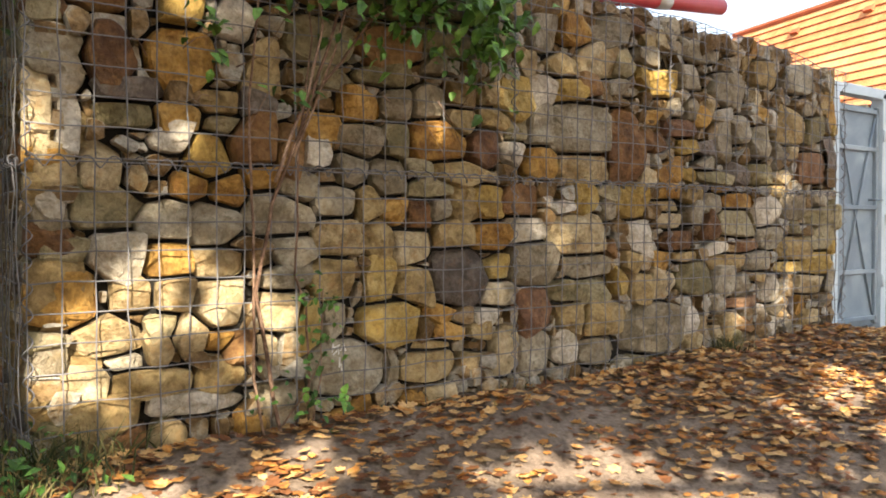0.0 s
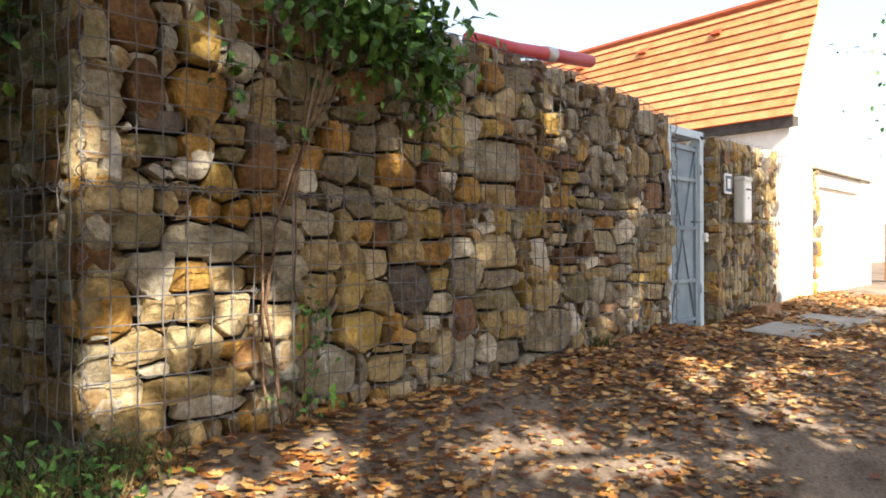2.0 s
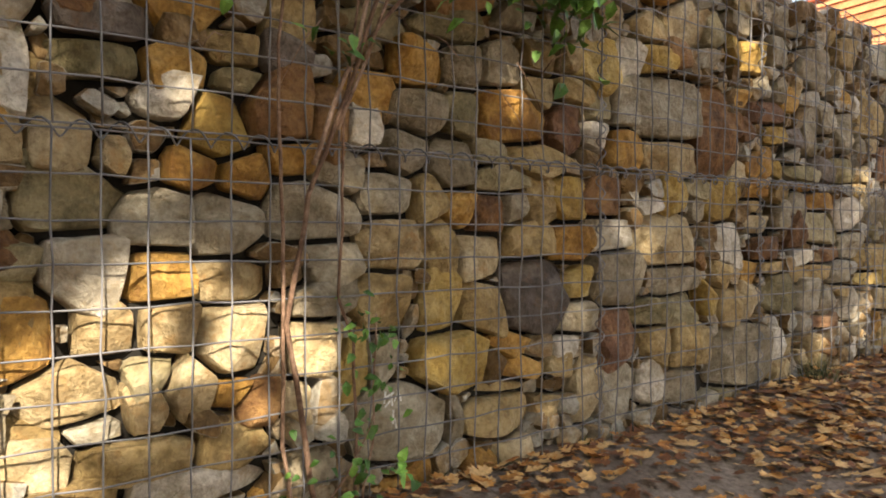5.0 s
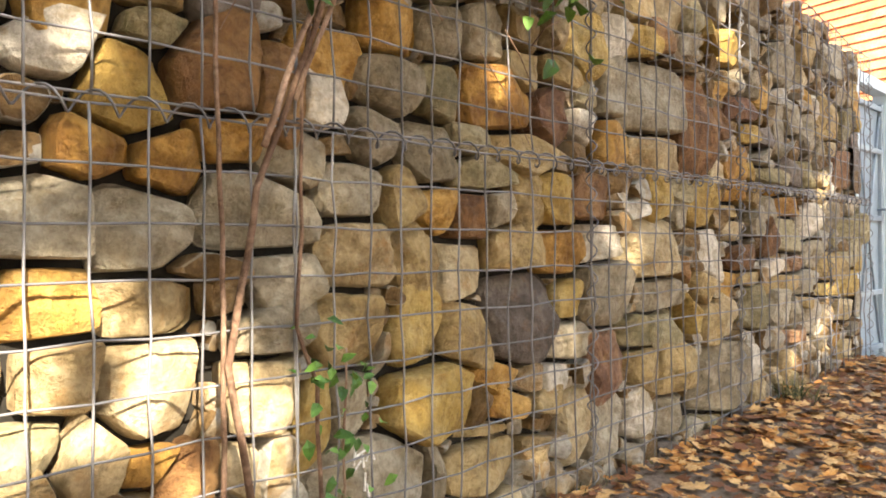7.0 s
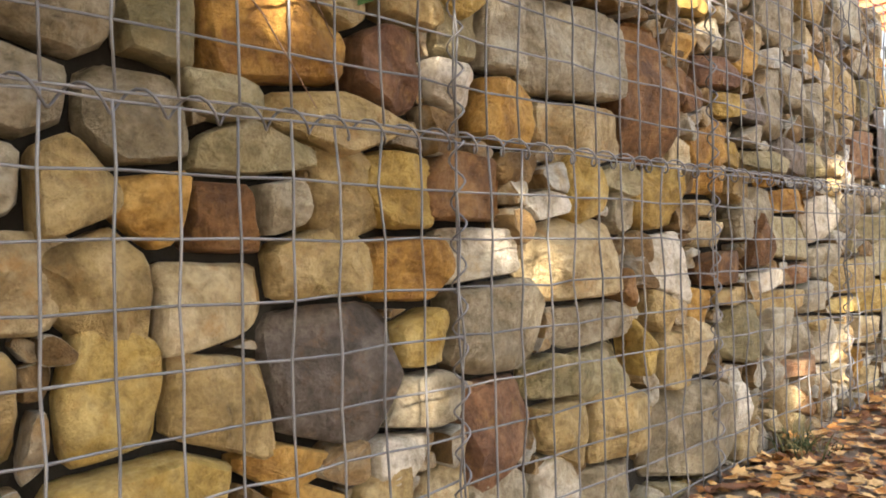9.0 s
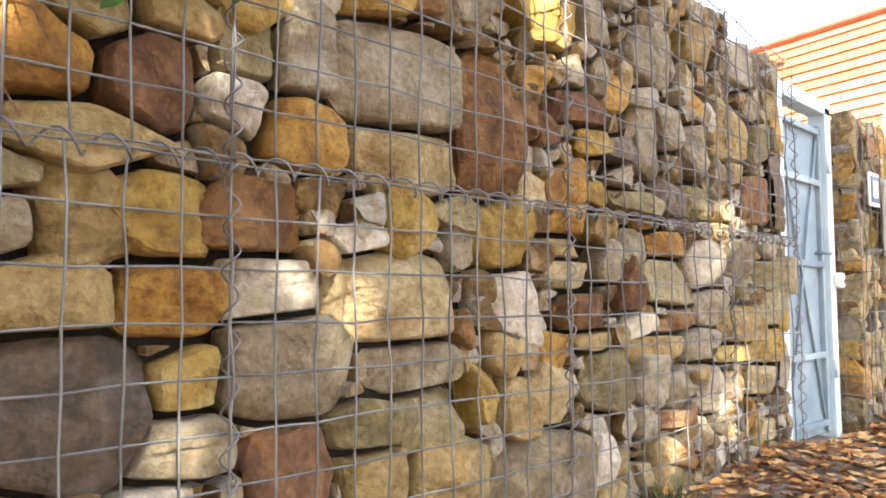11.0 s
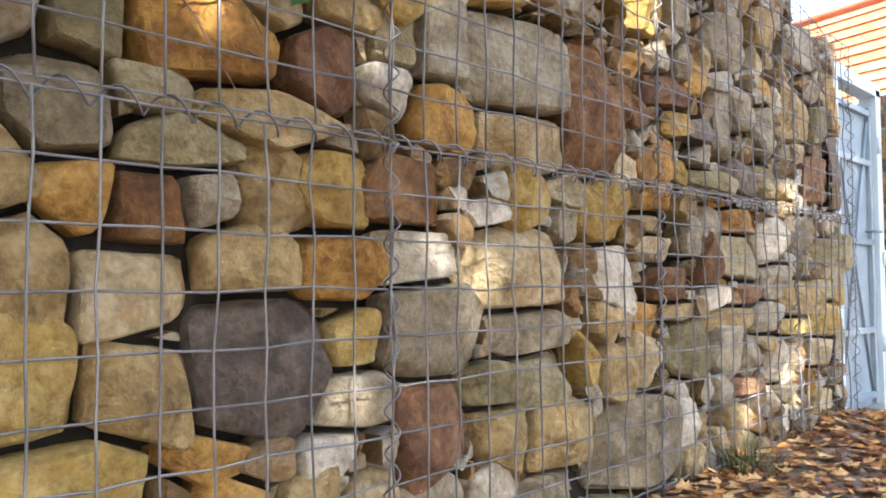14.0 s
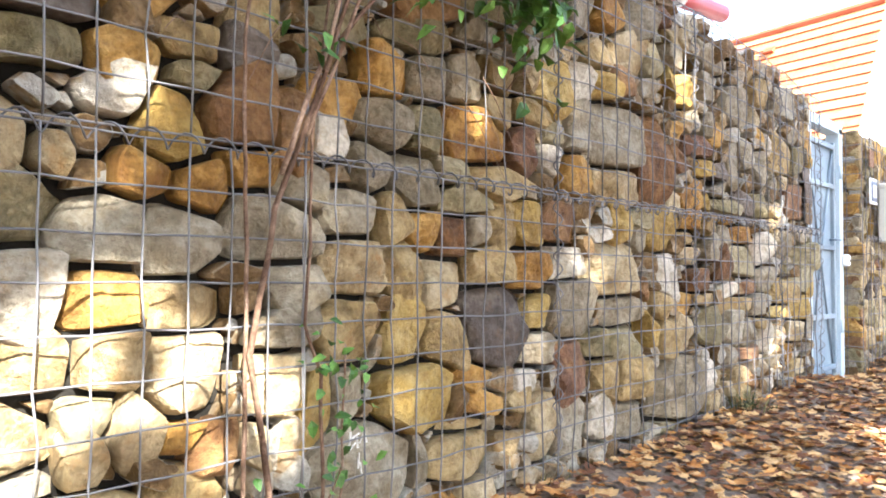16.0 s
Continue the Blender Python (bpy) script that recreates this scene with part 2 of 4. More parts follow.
# ---- the ground ----
def ground_z(x, y):
    base = -0.01 + 0.02 * smoothstep(0.4, 2.0, x) + 0.10 * smoothstep(2.0, 4.8, x) + 0.06 * smoothstep(5.8, 8.5, x)
    d = max(0.0, -y)
    steep = 0.27 - 0.14 * smoothstep(1.2, 3.6, x) - 0.08 * smoothstep(3.6, 6.0, x)
    fall = steep * min(d, 3.2) * smoothstep(-0.1, 0.9, d) + 0.02 * max(0, d - 3.2)
    path = smoothstep(4.7, 5.0, x) * (1 - smoothstep(5.7, 6.0, x)) * (1 - smoothstep(0.2, 1.2, d)) * 0.07
    bump = 0.020 * noise.noise(Vector((x * 1.1, y * 1.1, 3.0))) + 0.007 * noise.noise(Vector((x * 5, y * 5, 1.0)))
    heap = 0.03 * math.exp(-((d - 0.10) / 0.16) ** 2) * (0.5 + noise.noise(Vector((x * 2.1, 0, 7))))
    return base - fall - path + bump + heap


def axis(stops):
    vals = []
    for a, b, step in stops:
        n = int(round((b - a) / step))
        vals += [a + (b - a) * i / n for i in range(n)]
    return vals + [stops[-1][1]]


gx = axis([(-600, -40, 80), (-40, -6, 4), (-6, -2, 0.4), (-2, 7, 0.07), (7, 14, 0.4), (14, 40, 3), (40, 800, 95)])
gy = axis([(-600, -40, 80), (-40, -6, 4), (-6, -3.4, 0.4), (-3.4, 0.2, 0.06), (0.2, 3, 0.4), (3, 40, 4), (40, 800, 95)])
gv = [(x, y, ground_z(x, y)) for y in gy for x in gx]
gf = [(j * len(gx) + i, j * len(gx) + i + 1, (j + 1) * len(gx) + i + 1, (j + 1) * len(gx) + i) for j in range(len(gy) - 1) for i in range(len(gx) - 1)]
ground = mesh_object("ground", gv, gf, SOIL, smooth=True)
tagged(ground, "bare dry brown soil sloping down from the stone wall", "ground", kind="structure")


# ---- stones ----
def clip(poly, n, d):
    """The part of a convex outline where n.p <= d."""
    out = []
    for i, p in enumerate(poly):
        q = poly[(i + 1) % len(poly)]
        a, b = n[0] * p[0] + n[1] * p[1] - d, n[0] * q[0] + n[1] * q[1] - d
        if a <= 0:
            out.append(p)
        if a * b < 0:
            t = a / (a - b)
            out.append((p[0] + t * (q[0] - p[0]), p[1] + t * (q[1] - p[1])))
    return out


def reach(s, n):
    return ((abs(n[0]) * s[2] / 2) ** 1.35 + (abs(n[1]) * s[3] / 2) ** 1.35) ** (1 / 1.35)


def outline(i, sites, rng, gap, bounds):
    x, z, w, h = sites[i][:4]
    power = rng.uniform(2.4, 7.0)
    poly = []
    corners = rng.randint(6, 9)
    start = rng.uniform(0, 1)
    lean = rng.uniform(-0.2, 0.2)
    ca, sa = math.cos(lean), math.sin(lean)
    for k in range(corners):
        g = 2 * math.pi * (k + start + rng.uniform(-0.28, 0.28)) / corners
        c, s = math.cos(g), math.sin(g)
        r = (abs(c) ** power + abs(s) ** power) ** (-1 / power) * rng.uniform(0.95, 1.10)
        a, b = c * r * w * 0.72, s * r * h * 0.78
        poly.append((x + a * ca - b * sa, z + a * sa + b * ca))
    for j, t in enumerate(sites):
        if j == i:
            continue
        dx, dz = t[0] - x, t[1] - z
        if abs(dx) > (w + t[2]) * 0.62 or abs(dz) > (h + t[3]) * 0.62:
            continue
        nx, nz = dx / (w + t[2]), dz / (h + t[3])
        nx, nz = math.copysign(abs(nx) ** 1.5 / (w + t[2]), nx), math.copysign(abs(nz) ** 1.5 / (h + t[3]), nz)
        l = math.hypot(nx, nz)
        if l < 1e-9:
            continue
        n = (nx / l, nz / l)
        span = dx * n[0] + dz * n[1]
        a, b = reach(sites[i], n), reach(t, n)
        if a + b > span * 0.96:
            cut = span * a / (a + b) - gap / 2
            poly = clip(poly, n, n[0] * x + n[1] * z + cut)
    x0, x1, z0, z1 = bounds
    for n, d in (((-1, 0), -x0), ((1, 0), x1), ((0, -1), -z0), ((0, 1), z1)):
        poly = clip(poly, n, d)
    return poly


def rounded(poly, count, rng):
    """Even steps round an outline with softened corners."""
    pts = [Vector(p) for p in poly]
    for cut in (rng.uniform(0.02, 0.07), 0.14):
        pts = [p * (1 - t) + pts[(i + 1) % len(pts)] * t for i, p in enumerate(pts) for t in (cut, 1 - cut)]
    lens = [(pts[(i + 1) % len(pts)] - p).length for i, p in enumerate(pts)]
    total = sum(lens)
    out, i, acc = [], 0, 0.0
    for k in range(count):
        goal = total * k / count
        while acc + lens[i] < goal:
            acc += lens[i]
            i += 1
        out.append(pts[i].lerp(pts[(i + 1) % len(pts)], (goal - acc) / max(lens[i], 1e-9)))
    return out


def stone_mesh(poly, rng, depth=0.16, proud=0.0, count=18):
    """A rough stone behind the outline: sides, worn edge and a slightly tilted, uneven face towards -y."""
    ring = rounded(poly, count, rng)
    c = sum(ring, Vector((0, 0))) / count
    size = math.sqrt(max(1e-6, max(p.x for p in ring) - min(p.x for p in ring)) * max(1e-6, max(p.y for p in ring) - min(p.y for p in ring)))
    seed = Vector((rng.uniform(0, 50), rng.uniform(0, 50), rng.uniform(0, 50)))
    tx, tz = rng.uniform(-0.25, 0.25), rng.uniform(-0.25, 0.25)
    edge = min(0.014, size * 0.09) * rng.uniform(0.6, 1.4)
    facets = []
    for _ in range(rng.randint(3, 5)):
        a, k = rng.uniform(0, 6.28), rng.uniform(0.2, 0.85)
        facets.append((math.cos(a) * k, math.sin(a) * k, k * size * rng.uniform(0.12, 0.36)))
    verts, faces = [], []
    for scale, y in ((0.80, depth), (0.985, depth * 0.45), (1.0, edge * 2.2), (0.975, edge * 0.6), (0.91, 0.0), (0.76, 0.0), (0.58, 0.0), (0.38, 0.0), (0.16, 0.0)):
        for p in ring:
            q = (p - c) * scale
            nn = noise.noise(seed + Vector((q.x * 9, q.y * 9, y * 6)))
            n2 = noise.noise(seed + Vector((q.x * 26, q.y * 26, y * 15)))
            face = 1.0 if scale < 0.98 else 0.5
            chip = max([0.0] + [q.x * a + q.y * b - o for a, b, o in facets])
            n3 = noise.noise(seed + Vector((q.x * 55, q.y * 55, y * 40)))
            verts.append((q.x * (1 + 0.05 * nn), proud + y + face * (q.x * tx + q.y * tz + min(chip, 0.05)) + 0.016 * nn * face + 0.009 * n2 + 0.004 * n3, q.y * (1 + 0.05 * n2)))
    rows = len(verts) // count
    for r in range(rows - 1):
        for k in range(count):
            k2 = (k + 1) % count
            faces.append((r * count + k, (r + 1) * count + k, (r + 1) * count + k2, r * count + k2))
    faces.append(tuple((rows - 1) * count + k for k in range(count))[::-1])
    return c, verts, faces


SITES = []


def lay(x, z, w, h, kind):
    """One stone of the front face: middle, width, height and kind."""
    SITES.append((x, z, w, h, kind))


def fill(sites, x0, x1, top, rng, big=0.075, small=0.035):
    """Small stones wherever there is room between the large ones."""
    made = list(sites)
    for size in (big, big * 0.75, big * 0.55, small, small * 0.75):
        for _ in range(int((x1 - x0) * 1500)):
            x = rng.uniform(x0, x1)
            z = rng.uniform(0.0, top(x))
            w, h = size * rng.uniform(0.9, 1.7), size * rng.uniform(0.8, 1.5)
            if z + h / 2 > top(x) + 0.02:
                continue
            if all(abs(s[0] - x) > (s[2] + w) * 0.47 or abs(s[1] - z) > (s[3] + h) * 0.47 or
                   ((s[0] - x) / ((s[2] + w) * 0.5)) ** 2 + ((s[1] - z) / ((s[3] + h) * 0.5)) ** 2 > 1.2 for s in made):
                made.append((x, z, w, h, rng.choice(KINDS)))
    return made


def build_face(parent, sites, bounds, turn, rng, limit=300, gap=0.015, depth=0.17, smalls=None):
    """Stones of one face as parts of parent; past the limit the small ones are joined."""
    order = sorted(range(len(sites)), key=lambda i: -sites[i][2] * sites[i][3])
    jv, jf = [], []
    for rank, i in enumerate(order):
        poly = outline(i, sites, rng, gap, bounds)
        if len(poly) < 3:
            continue
        w = max(p[0] for p in poly) - min(p[0] for p in poly)
        h = max(p[1] for p in poly) - min(p[1] for p in poly)
        if min(w, h) < 0.012:
            continue
        c, verts, faces = stone_mesh(poly, rng, depth=min(depth, 0.06 + 0.6 * min(w, h)), proud=rng.uniform(0.0, 0.034) + (0.035 if min(w, h) < 0.06 else 0), count=30 if rank < 170 else 18)
        m = turn @ Matrix.Translation((c.x, 0, c.y))
        if rank < limit:
            ob = mesh_object("stone", verts, faces, sites[i][4], parent, smooth=True, sharp=24)
            ob.matrix_local = m
        else:
            b = len(jv)
            jv += [m @ Vector(v) for v in verts]
            jf += [tuple(b + k for k in f) for f in faces]
    if jv:
        ob = mesh_object("rubble_fill", jv, jf, MIXED, parent, "small filling stones in mixed earthy colours", smooth=True, sharp=24)
        tagged(ob, kind="stuff")


def wire_panel(parent, x0, x1, z0, z1, turn, rng, y=-0.020, cell=0.1, top=None):
    """A welded panel of 10 cm mesh, with slightly wavy wires."""
    nx, nz = max(1, round((x1 - x0) / cell)), max(1, round((z1 - z0) / cell))
    js = {}
    for i in range(nx + 1):
        for j in range(nz + 1):
            zz = z0 + (z1 - z0) * j / nz
            xx = x0 + (x1 - x0) * i / nx
            if top:
                zz = z0 + (top(xx) - z0) * j / nz
            js[i, j] = turn @ Vector((xx + rng.gauss(0, 0.0022), y + rng.gauss(0, 0.004), zz + rng.gauss(0, 0.0022)))
    back = turn.to_3x3() @ Vector((0, 0.0045, 0))
    runs = [[js[i, j] for j in range(nz + 1)] for i in range(nx + 1)] + [[js[i, j] + back for i in range(nx + 1)] for j in range(nz + 1)]
    for run in runs:
        v, f = tube(run, 0.0026, 5)
        mesh_object("wire", v, f, WIRE, parent, smooth=True)


def spiral(parent, a, b, radius=0.02, pitch=0.085, rng=None, name="spiral_wire"):
    a, b = Vector(a), Vector(b)
    d = (b - a).normalized()
    u = d.orthogonal().normalized()
    w = d.cross(u)
    n = int((b - a).length / pitch * 10)
    pts = []
    for i in range(n + 1):
        g = 2 * math.pi * i / 10
        r = radius * (1 + 0.25 * noise.noise(Vector((i * 0.13, a.x, a.z))))
        pts.append(a + (b - a) * (i / n) + (u * math.cos(g) + w * math.sin(g)) * r)
    v, f = tube(pts, 0.0026, 4)
    return mesh_object(name, v, f, WIRE, parent, smooth=True)


def wall_top(x):
    return 1.92 - 0.03 * smoothstep(3.1, 3.9, x) - 0.08 * smoothstep(3.9, 4.8, x) + 0.018 * noise.noise(Vector((x * 4.5, 2, 0)))


# ---- the gabion wall, its front ----
rng = random.Random(11)
wall = thing("gabion_wall", "long gabion wall of ochre, grey and tan stones behind welded wire mesh", "gabion wall")
# stretch from -1 m
lay(-0.07, 0.86, 0.12, 0.12, TAN)
lay(-0.01, 1.19, 0.10, 0.25, CREAM)
lay(-0.01, 1.38, 0.10, 0.14, OLIVE)
# stretch from 0 m
lay(0.51, 0.13, 0.37, 0.08, PALE)
lay(0.83, 0.13, 0.14, 0.12, GREY)
lay(0.13, 0.14, 0.37, 0.11, TAN)
lay(0.61, 0.23, 0.21, 0.09, TAN)
lay(0.36, 0.24, 0.27, 0.09, TAN)
lay(0.14, 0.26, 0.15, 0.12, CREAM)
lay(0.00, 0.27, 0.11, 0.12, TAN)
lay(0.86, 0.31, 0.08, 0.09, GREY)
lay(0.26, 0.31, 0.14, 0.06, GREY)
lay(0.79, 0.32, 0.12, 0.10, CREAM)
lay(0.67, 0.33, 0.16, 0.09, BROWN)
lay(0.38, 0.33, 0.10, 0.10, CREAM)
lay(0.60, 0.36, 0.12, 0.09, OCHRE)
lay(0.97, 0.37, 0.11, 0.17, YELLOW)
lay(0.20, 0.39, 0.24, 0.15, CREAM)
lay(0.50, 0.39, 0.14, 0.11, CREAM)
lay(0.00, 0.40, 0.15, 0.08, OLIVE)
lay(0.39, 0.43, 0.12, 0.09, OLIVE)
lay(0.83, 0.46, 0.16, 0.17, CREAM)
lay(0.61, 0.49, 0.20, 0.20, CREAM)
lay(0.30, 0.54, 0.18, 0.13, CREAM)
lay(0.07, 0.54, 0.22, 0.22, OCHRE)
lay(0.43, 0.55, 0.17, 0.16, CREAM)
lay(0.85, 0.58, 0.20, 0.10, GREY)
lay(0.60, 0.65, 0.22, 0.12, CREAM)
lay(0.41, 0.65, 0.14, 0.17, OCHRE)
lay(0.76, 0.66, 0.10, 0.06, OCHRE)
lay(0.24, 0.70, 0.20, 0.16, PALE)
lay(0.90, 0.70, 0.20, 0.11, GREY)
lay(0.71, 0.72, 0.14, 0.05, OCHRE)
lay(0.00, 0.74, 0.20, 0.14, BROWN)
lay(0.59, 0.80, 0.20, 0.19, GREY)
lay(0.42, 0.81, 0.16, 0.16, GREY)
lay(0.85, 0.83, 0.30, 0.18, GREY)
lay(0.20, 0.84, 0.24, 0.16, OLIVE)
lay(0.04, 0.87, 0.09, 0.09, PALE)
lay(0.64, 0.91, 0.15, 0.13, OCHRE)
lay(0.38, 0.92, 0.08, 0.07, TAN)
lay(0.49, 0.93, 0.16, 0.11, OCHRE)
lay(0.94, 0.94, 0.13, 0.14, GREY)
lay(0.78, 0.97, 0.17, 0.09, OCHRE)
lay(0.03, 0.99, 0.16, 0.09, OCHRE)
lay(0.38, 1.00, 0.08, 0.09, YELLOW)
lay(0.19, 1.00, 0.15, 0.12, CREAM)
lay(0.56, 1.04, 0.18, 0.17, YELLOW)
lay(0.43, 1.09, 0.15, 0.10, PALE)
lay(0.73, 1.11, 0.20, 0.18, BROWN)
lay(0.89, 1.11, 0.11, 0.18, BROWN)
lay(0.09, 1.14, 0.09, 0.16, PALE)
lay(0.62, 1.17, 0.14, 0.08, OLIVE)
lay(0.28, 1.17, 0.19, 0.10, OLIVE)
lay(0.46, 1.19, 0.18, 0.09, OCHRE)
lay(0.62, 1.24, 0.14, 0.12, TAN)
lay(0.27, 1.25, 0.23, 0.07, DARK)
lay(0.09, 1.30, 0.10, 0.14, PALE)
lay(0.78, 1.35, 0.18, 0.10, TAN)
lay(0.22, 1.37, 0.16, 0.15, BROWN)
lay(0.47, 1.40, 0.27, 0.20, OCHRE)
lay(0.02, 1.52, 0.12, 0.11, BROWN)
lay(0.68, 1.55, 0.14, 0.14, PALE)
lay(0.47, 1.59, 0.18, 0.17, YELLOW)
lay(0.19, 1.60, 0.22, 0.16, BROWN)
lay(0.74, 1.71, 0.21, 0.13, BROWN)
# stretch from 1 m
lay(1.54, 0.17, 0.31, 0.15, TAN)
lay(1.98, 0.19, 0.16, 0.26, CREAM)
lay(1.35, 0.19, 0.07, 0.11, GREY)
lay(1.13, 0.21, 0.37, 0.24, GREY)
lay(1.58, 0.26, 0.17, 0.05, TAN)
lay(1.83, 0.30, 0.11, 0.07, TAN)
lay(1.65, 0.31, 0.17, 0.09, OCHRE)
lay(1.53, 0.34, 0.07, 0.09, CREAM)
lay(1.73, 0.37, 0.09, 0.07, GREY)
lay(1.34, 0.37, 0.32, 0.22, YELLOW)
lay(1.86, 0.38, 0.17, 0.08, PALE)
lay(1.60, 0.40, 0.15, 0.08, OCHRE)
lay(1.08, 0.41, 0.12, 0.13, GREY)
lay(1.93, 0.47, 0.23, 0.13, GREY)
lay(1.20, 0.51, 0.04, 0.11, GREY)
lay(1.48, 0.53, 0.20, 0.16, TAN)
lay(1.30, 0.54, 0.17, 0.18, YELLOW)
lay(1.71, 0.56, 0.30, 0.28, DARK)
lay(1.07, 0.57, 0.21, 0.18, TAN)
lay(1.93, 0.59, 0.14, 0.11, YELLOW)
lay(1.47, 0.71, 0.23, 0.16, CREAM)
lay(1.30, 0.73, 0.15, 0.17, TAN)
lay(1.10, 0.74, 0.22, 0.16, CREAM)
lay(1.89, 0.74, 0.20, 0.15, OCHRE)
lay(1.68, 0.75, 0.21, 0.14, TAN)
lay(1.49, 0.83, 0.17, 0.15, BROWN)
lay(1.38, 0.85, 0.11, 0.13, OCHRE)
lay(1.59, 0.86, 0.12, 0.10, GREY)
lay(1.24, 0.89, 0.11, 0.15, TAN)
lay(1.08, 0.89, 0.20, 0.14, GREY)
lay(1.88, 0.90, 0.18, 0.17, YELLOW)
lay(1.71, 0.90, 0.14, 0.14, TAN)
lay(1.53, 0.95, 0.19, 0.09, OLIVE)
lay(1.06, 0.99, 0.09, 0.06, GREY)
lay(1.34, 1.00, 0.19, 0.18, GREY)
lay(1.16, 1.02, 0.20, 0.15, GREY)
lay(1.71, 1.03, 0.28, 0.10, TAN)
lay(1.49, 1.04, 0.16, 0.05, OLIVE)
lay(1.01, 1.07, 0.13, 0.12, PALE)
lay(1.22, 1.14, 0.18, 0.16, GREY)
lay(1.85, 1.14, 0.19, 0.19, RED)
lay(1.38, 1.15, 0.14, 0.17, OLIVE)
lay(1.60, 1.17, 0.31, 0.19, OCHRE)
lay(1.03, 1.20, 0.15, 0.12, OCHRE)
lay(1.73, 1.26, 0.19, 0.12, TAN)
lay(1.20, 1.27, 0.19, 0.13, OCHRE)
lay(1.04, 1.27, 0.12, 0.05, TAN)
lay(1.89, 1.29, 0.13, 0.11, TAN)
lay(1.38, 1.30, 0.16, 0.14, GREY)
lay(1.55, 1.33, 0.19, 0.16, GREY)
lay(1.73, 1.37, 0.19, 0.10, TAN)
lay(1.06, 1.38, 0.24, 0.06, OLIVE)
lay(1.88, 1.39, 0.10, 0.12, CREAM)
lay(1.32, 1.41, 0.30, 0.07, OLIVE)
lay(1.02, 1.53, 0.31, 0.20, OLIVE)
lay(1.35, 1.55, 0.32, 0.16, BROWN)
lay(1.65, 1.61, 0.25, 0.16, OLIVE)
lay(1.91, 1.64, 0.19, 0.18, OLIVE)
lay(1.04, 1.74, 0.27, 0.15, TAN)
lay(1.34, 1.76, 0.27, 0.19, OLIVE)
lay(1.69, 1.79, 0.26, 0.16, GREY)
# stretch from 2 m
lay(2.62, 0.14, 0.31, 0.16, GREY)
lay(2.17, 0.17, 0.23, 0.22, GREY)
lay(2.37, 0.17, 0.16, 0.15, PALE)
lay(2.64, 0.30, 0.31, 0.18, TAN)
lay(2.41, 0.34, 0.20, 0.15, TAN)
lay(2.17, 0.39, 0.24, 0.20, RED)
lay(2.39, 0.46, 0.20, 0.13, OLIVE)
lay(2.61, 0.47, 0.20, 0.13, OLIVE)
lay(2.92, 0.47, 0.18, 0.15, TAN)
lay(2.53, 0.58, 0.32, 0.13, GREY)
lay(2.16, 0.61, 0.35, 0.23, GREY)
lay(2.91, 0.74, 0.20, 0.19, PALE)
lay(2.46, 0.75, 0.41, 0.22, CREAM)
lay(2.10, 0.77, 0.17, 0.14, PALE)
lay(2.33, 0.88, 0.13, 0.07, PALE)
lay(2.09, 0.89, 0.20, 0.12, BROWN)
lay(2.86, 0.92, 0.25, 0.21, YELLOW)
lay(2.50, 0.93, 0.17, 0.11, YELLOW)
lay(2.51, 1.08, 0.36, 0.16, CREAM)
lay(2.22, 1.09, 0.23, 0.17, OCHRE)
lay(2.04, 1.14, 0.13, 0.13, PALE)
lay(2.79, 1.20, 0.24, 0.43, BROWN)
lay(2.05, 1.24, 0.15, 0.13, OLIVE)
lay(2.20, 1.26, 0.16, 0.16, GREY)
lay(2.47, 1.28, 0.41, 0.28, GREY)
lay(2.04, 1.39, 0.21, 0.15, YELLOW)
lay(2.22, 1.43, 0.16, 0.15, PALE)
lay(2.38, 1.47, 0.16, 0.13, YELLOW)
lay(2.54, 1.49, 0.13, 0.09, BROWN)
lay(2.35, 1.58, 0.19, 0.13, TAN)
lay(2.58, 1.63, 0.26, 0.17, CREAM)
lay(2.78, 1.64, 0.11, 0.16, OLIVE)
lay(2.21, 1.72, 0.21, 0.19, GREY)
lay(2.42, 1.75, 0.22, 0.13, OCHRE)
lay(2.67, 1.80, 0.27, 0.15, GREY)
# stretch from 3 m
lay(3.04, 0.23, 0.49, 0.28, GREY)
lay(3.81, 0.33, 0.37, 0.07, RED)
lay(3.81, 0.44, 0.12, 0.13, GREY)
lay(3.66, 0.45, 0.17, 0.14, GREY)
lay(3.12, 0.46, 0.23, 0.16, CREAM)
lay(3.41, 0.49, 0.33, 0.19, OLIVE)
lay(3.68, 0.58, 0.29, 0.10, TAN)
lay(3.10, 0.60, 0.16, 0.10, OCHRE)
lay(3.28, 0.62, 0.20, 0.06, TAN)
lay(3.55, 0.66, 0.16, 0.08, PALE)
lay(3.90, 0.67, 0.27, 0.09, RED)
lay(3.23, 0.71, 0.32, 0.12, BROWN)
lay(3.52, 0.78, 0.14, 0.15, BROWN)
lay(3.81, 0.81, 0.42, 0.18, OLIVE)
lay(3.18, 0.82, 0.22, 0.10, CREAM)
lay(3.37, 0.85, 0.16, 0.11, GREY)
lay(3.19, 0.90, 0.21, 0.07, TAN)
lay(3.56, 0.93, 0.18, 0.12, GREY)
lay(3.81, 0.94, 0.32, 0.11, OCHRE)
lay(3.36, 0.97, 0.26, 0.10, TAN)
lay(3.16, 0.97, 0.17, 0.07, OCHRE)
lay(3.64, 1.01, 0.22, 0.05, OCHRE)
lay(3.53, 1.08, 0.25, 0.07, OLIVE)
lay(3.33, 1.08, 0.16, 0.08, YELLOW)
lay(3.17, 1.09, 0.18, 0.12, OCHRE)
lay(3.76, 1.11, 0.18, 0.10, DARK)
lay(3.49, 1.15, 0.24, 0.08, GREY)
lay(3.37, 1.18, 0.16, 0.04, YELLOW)
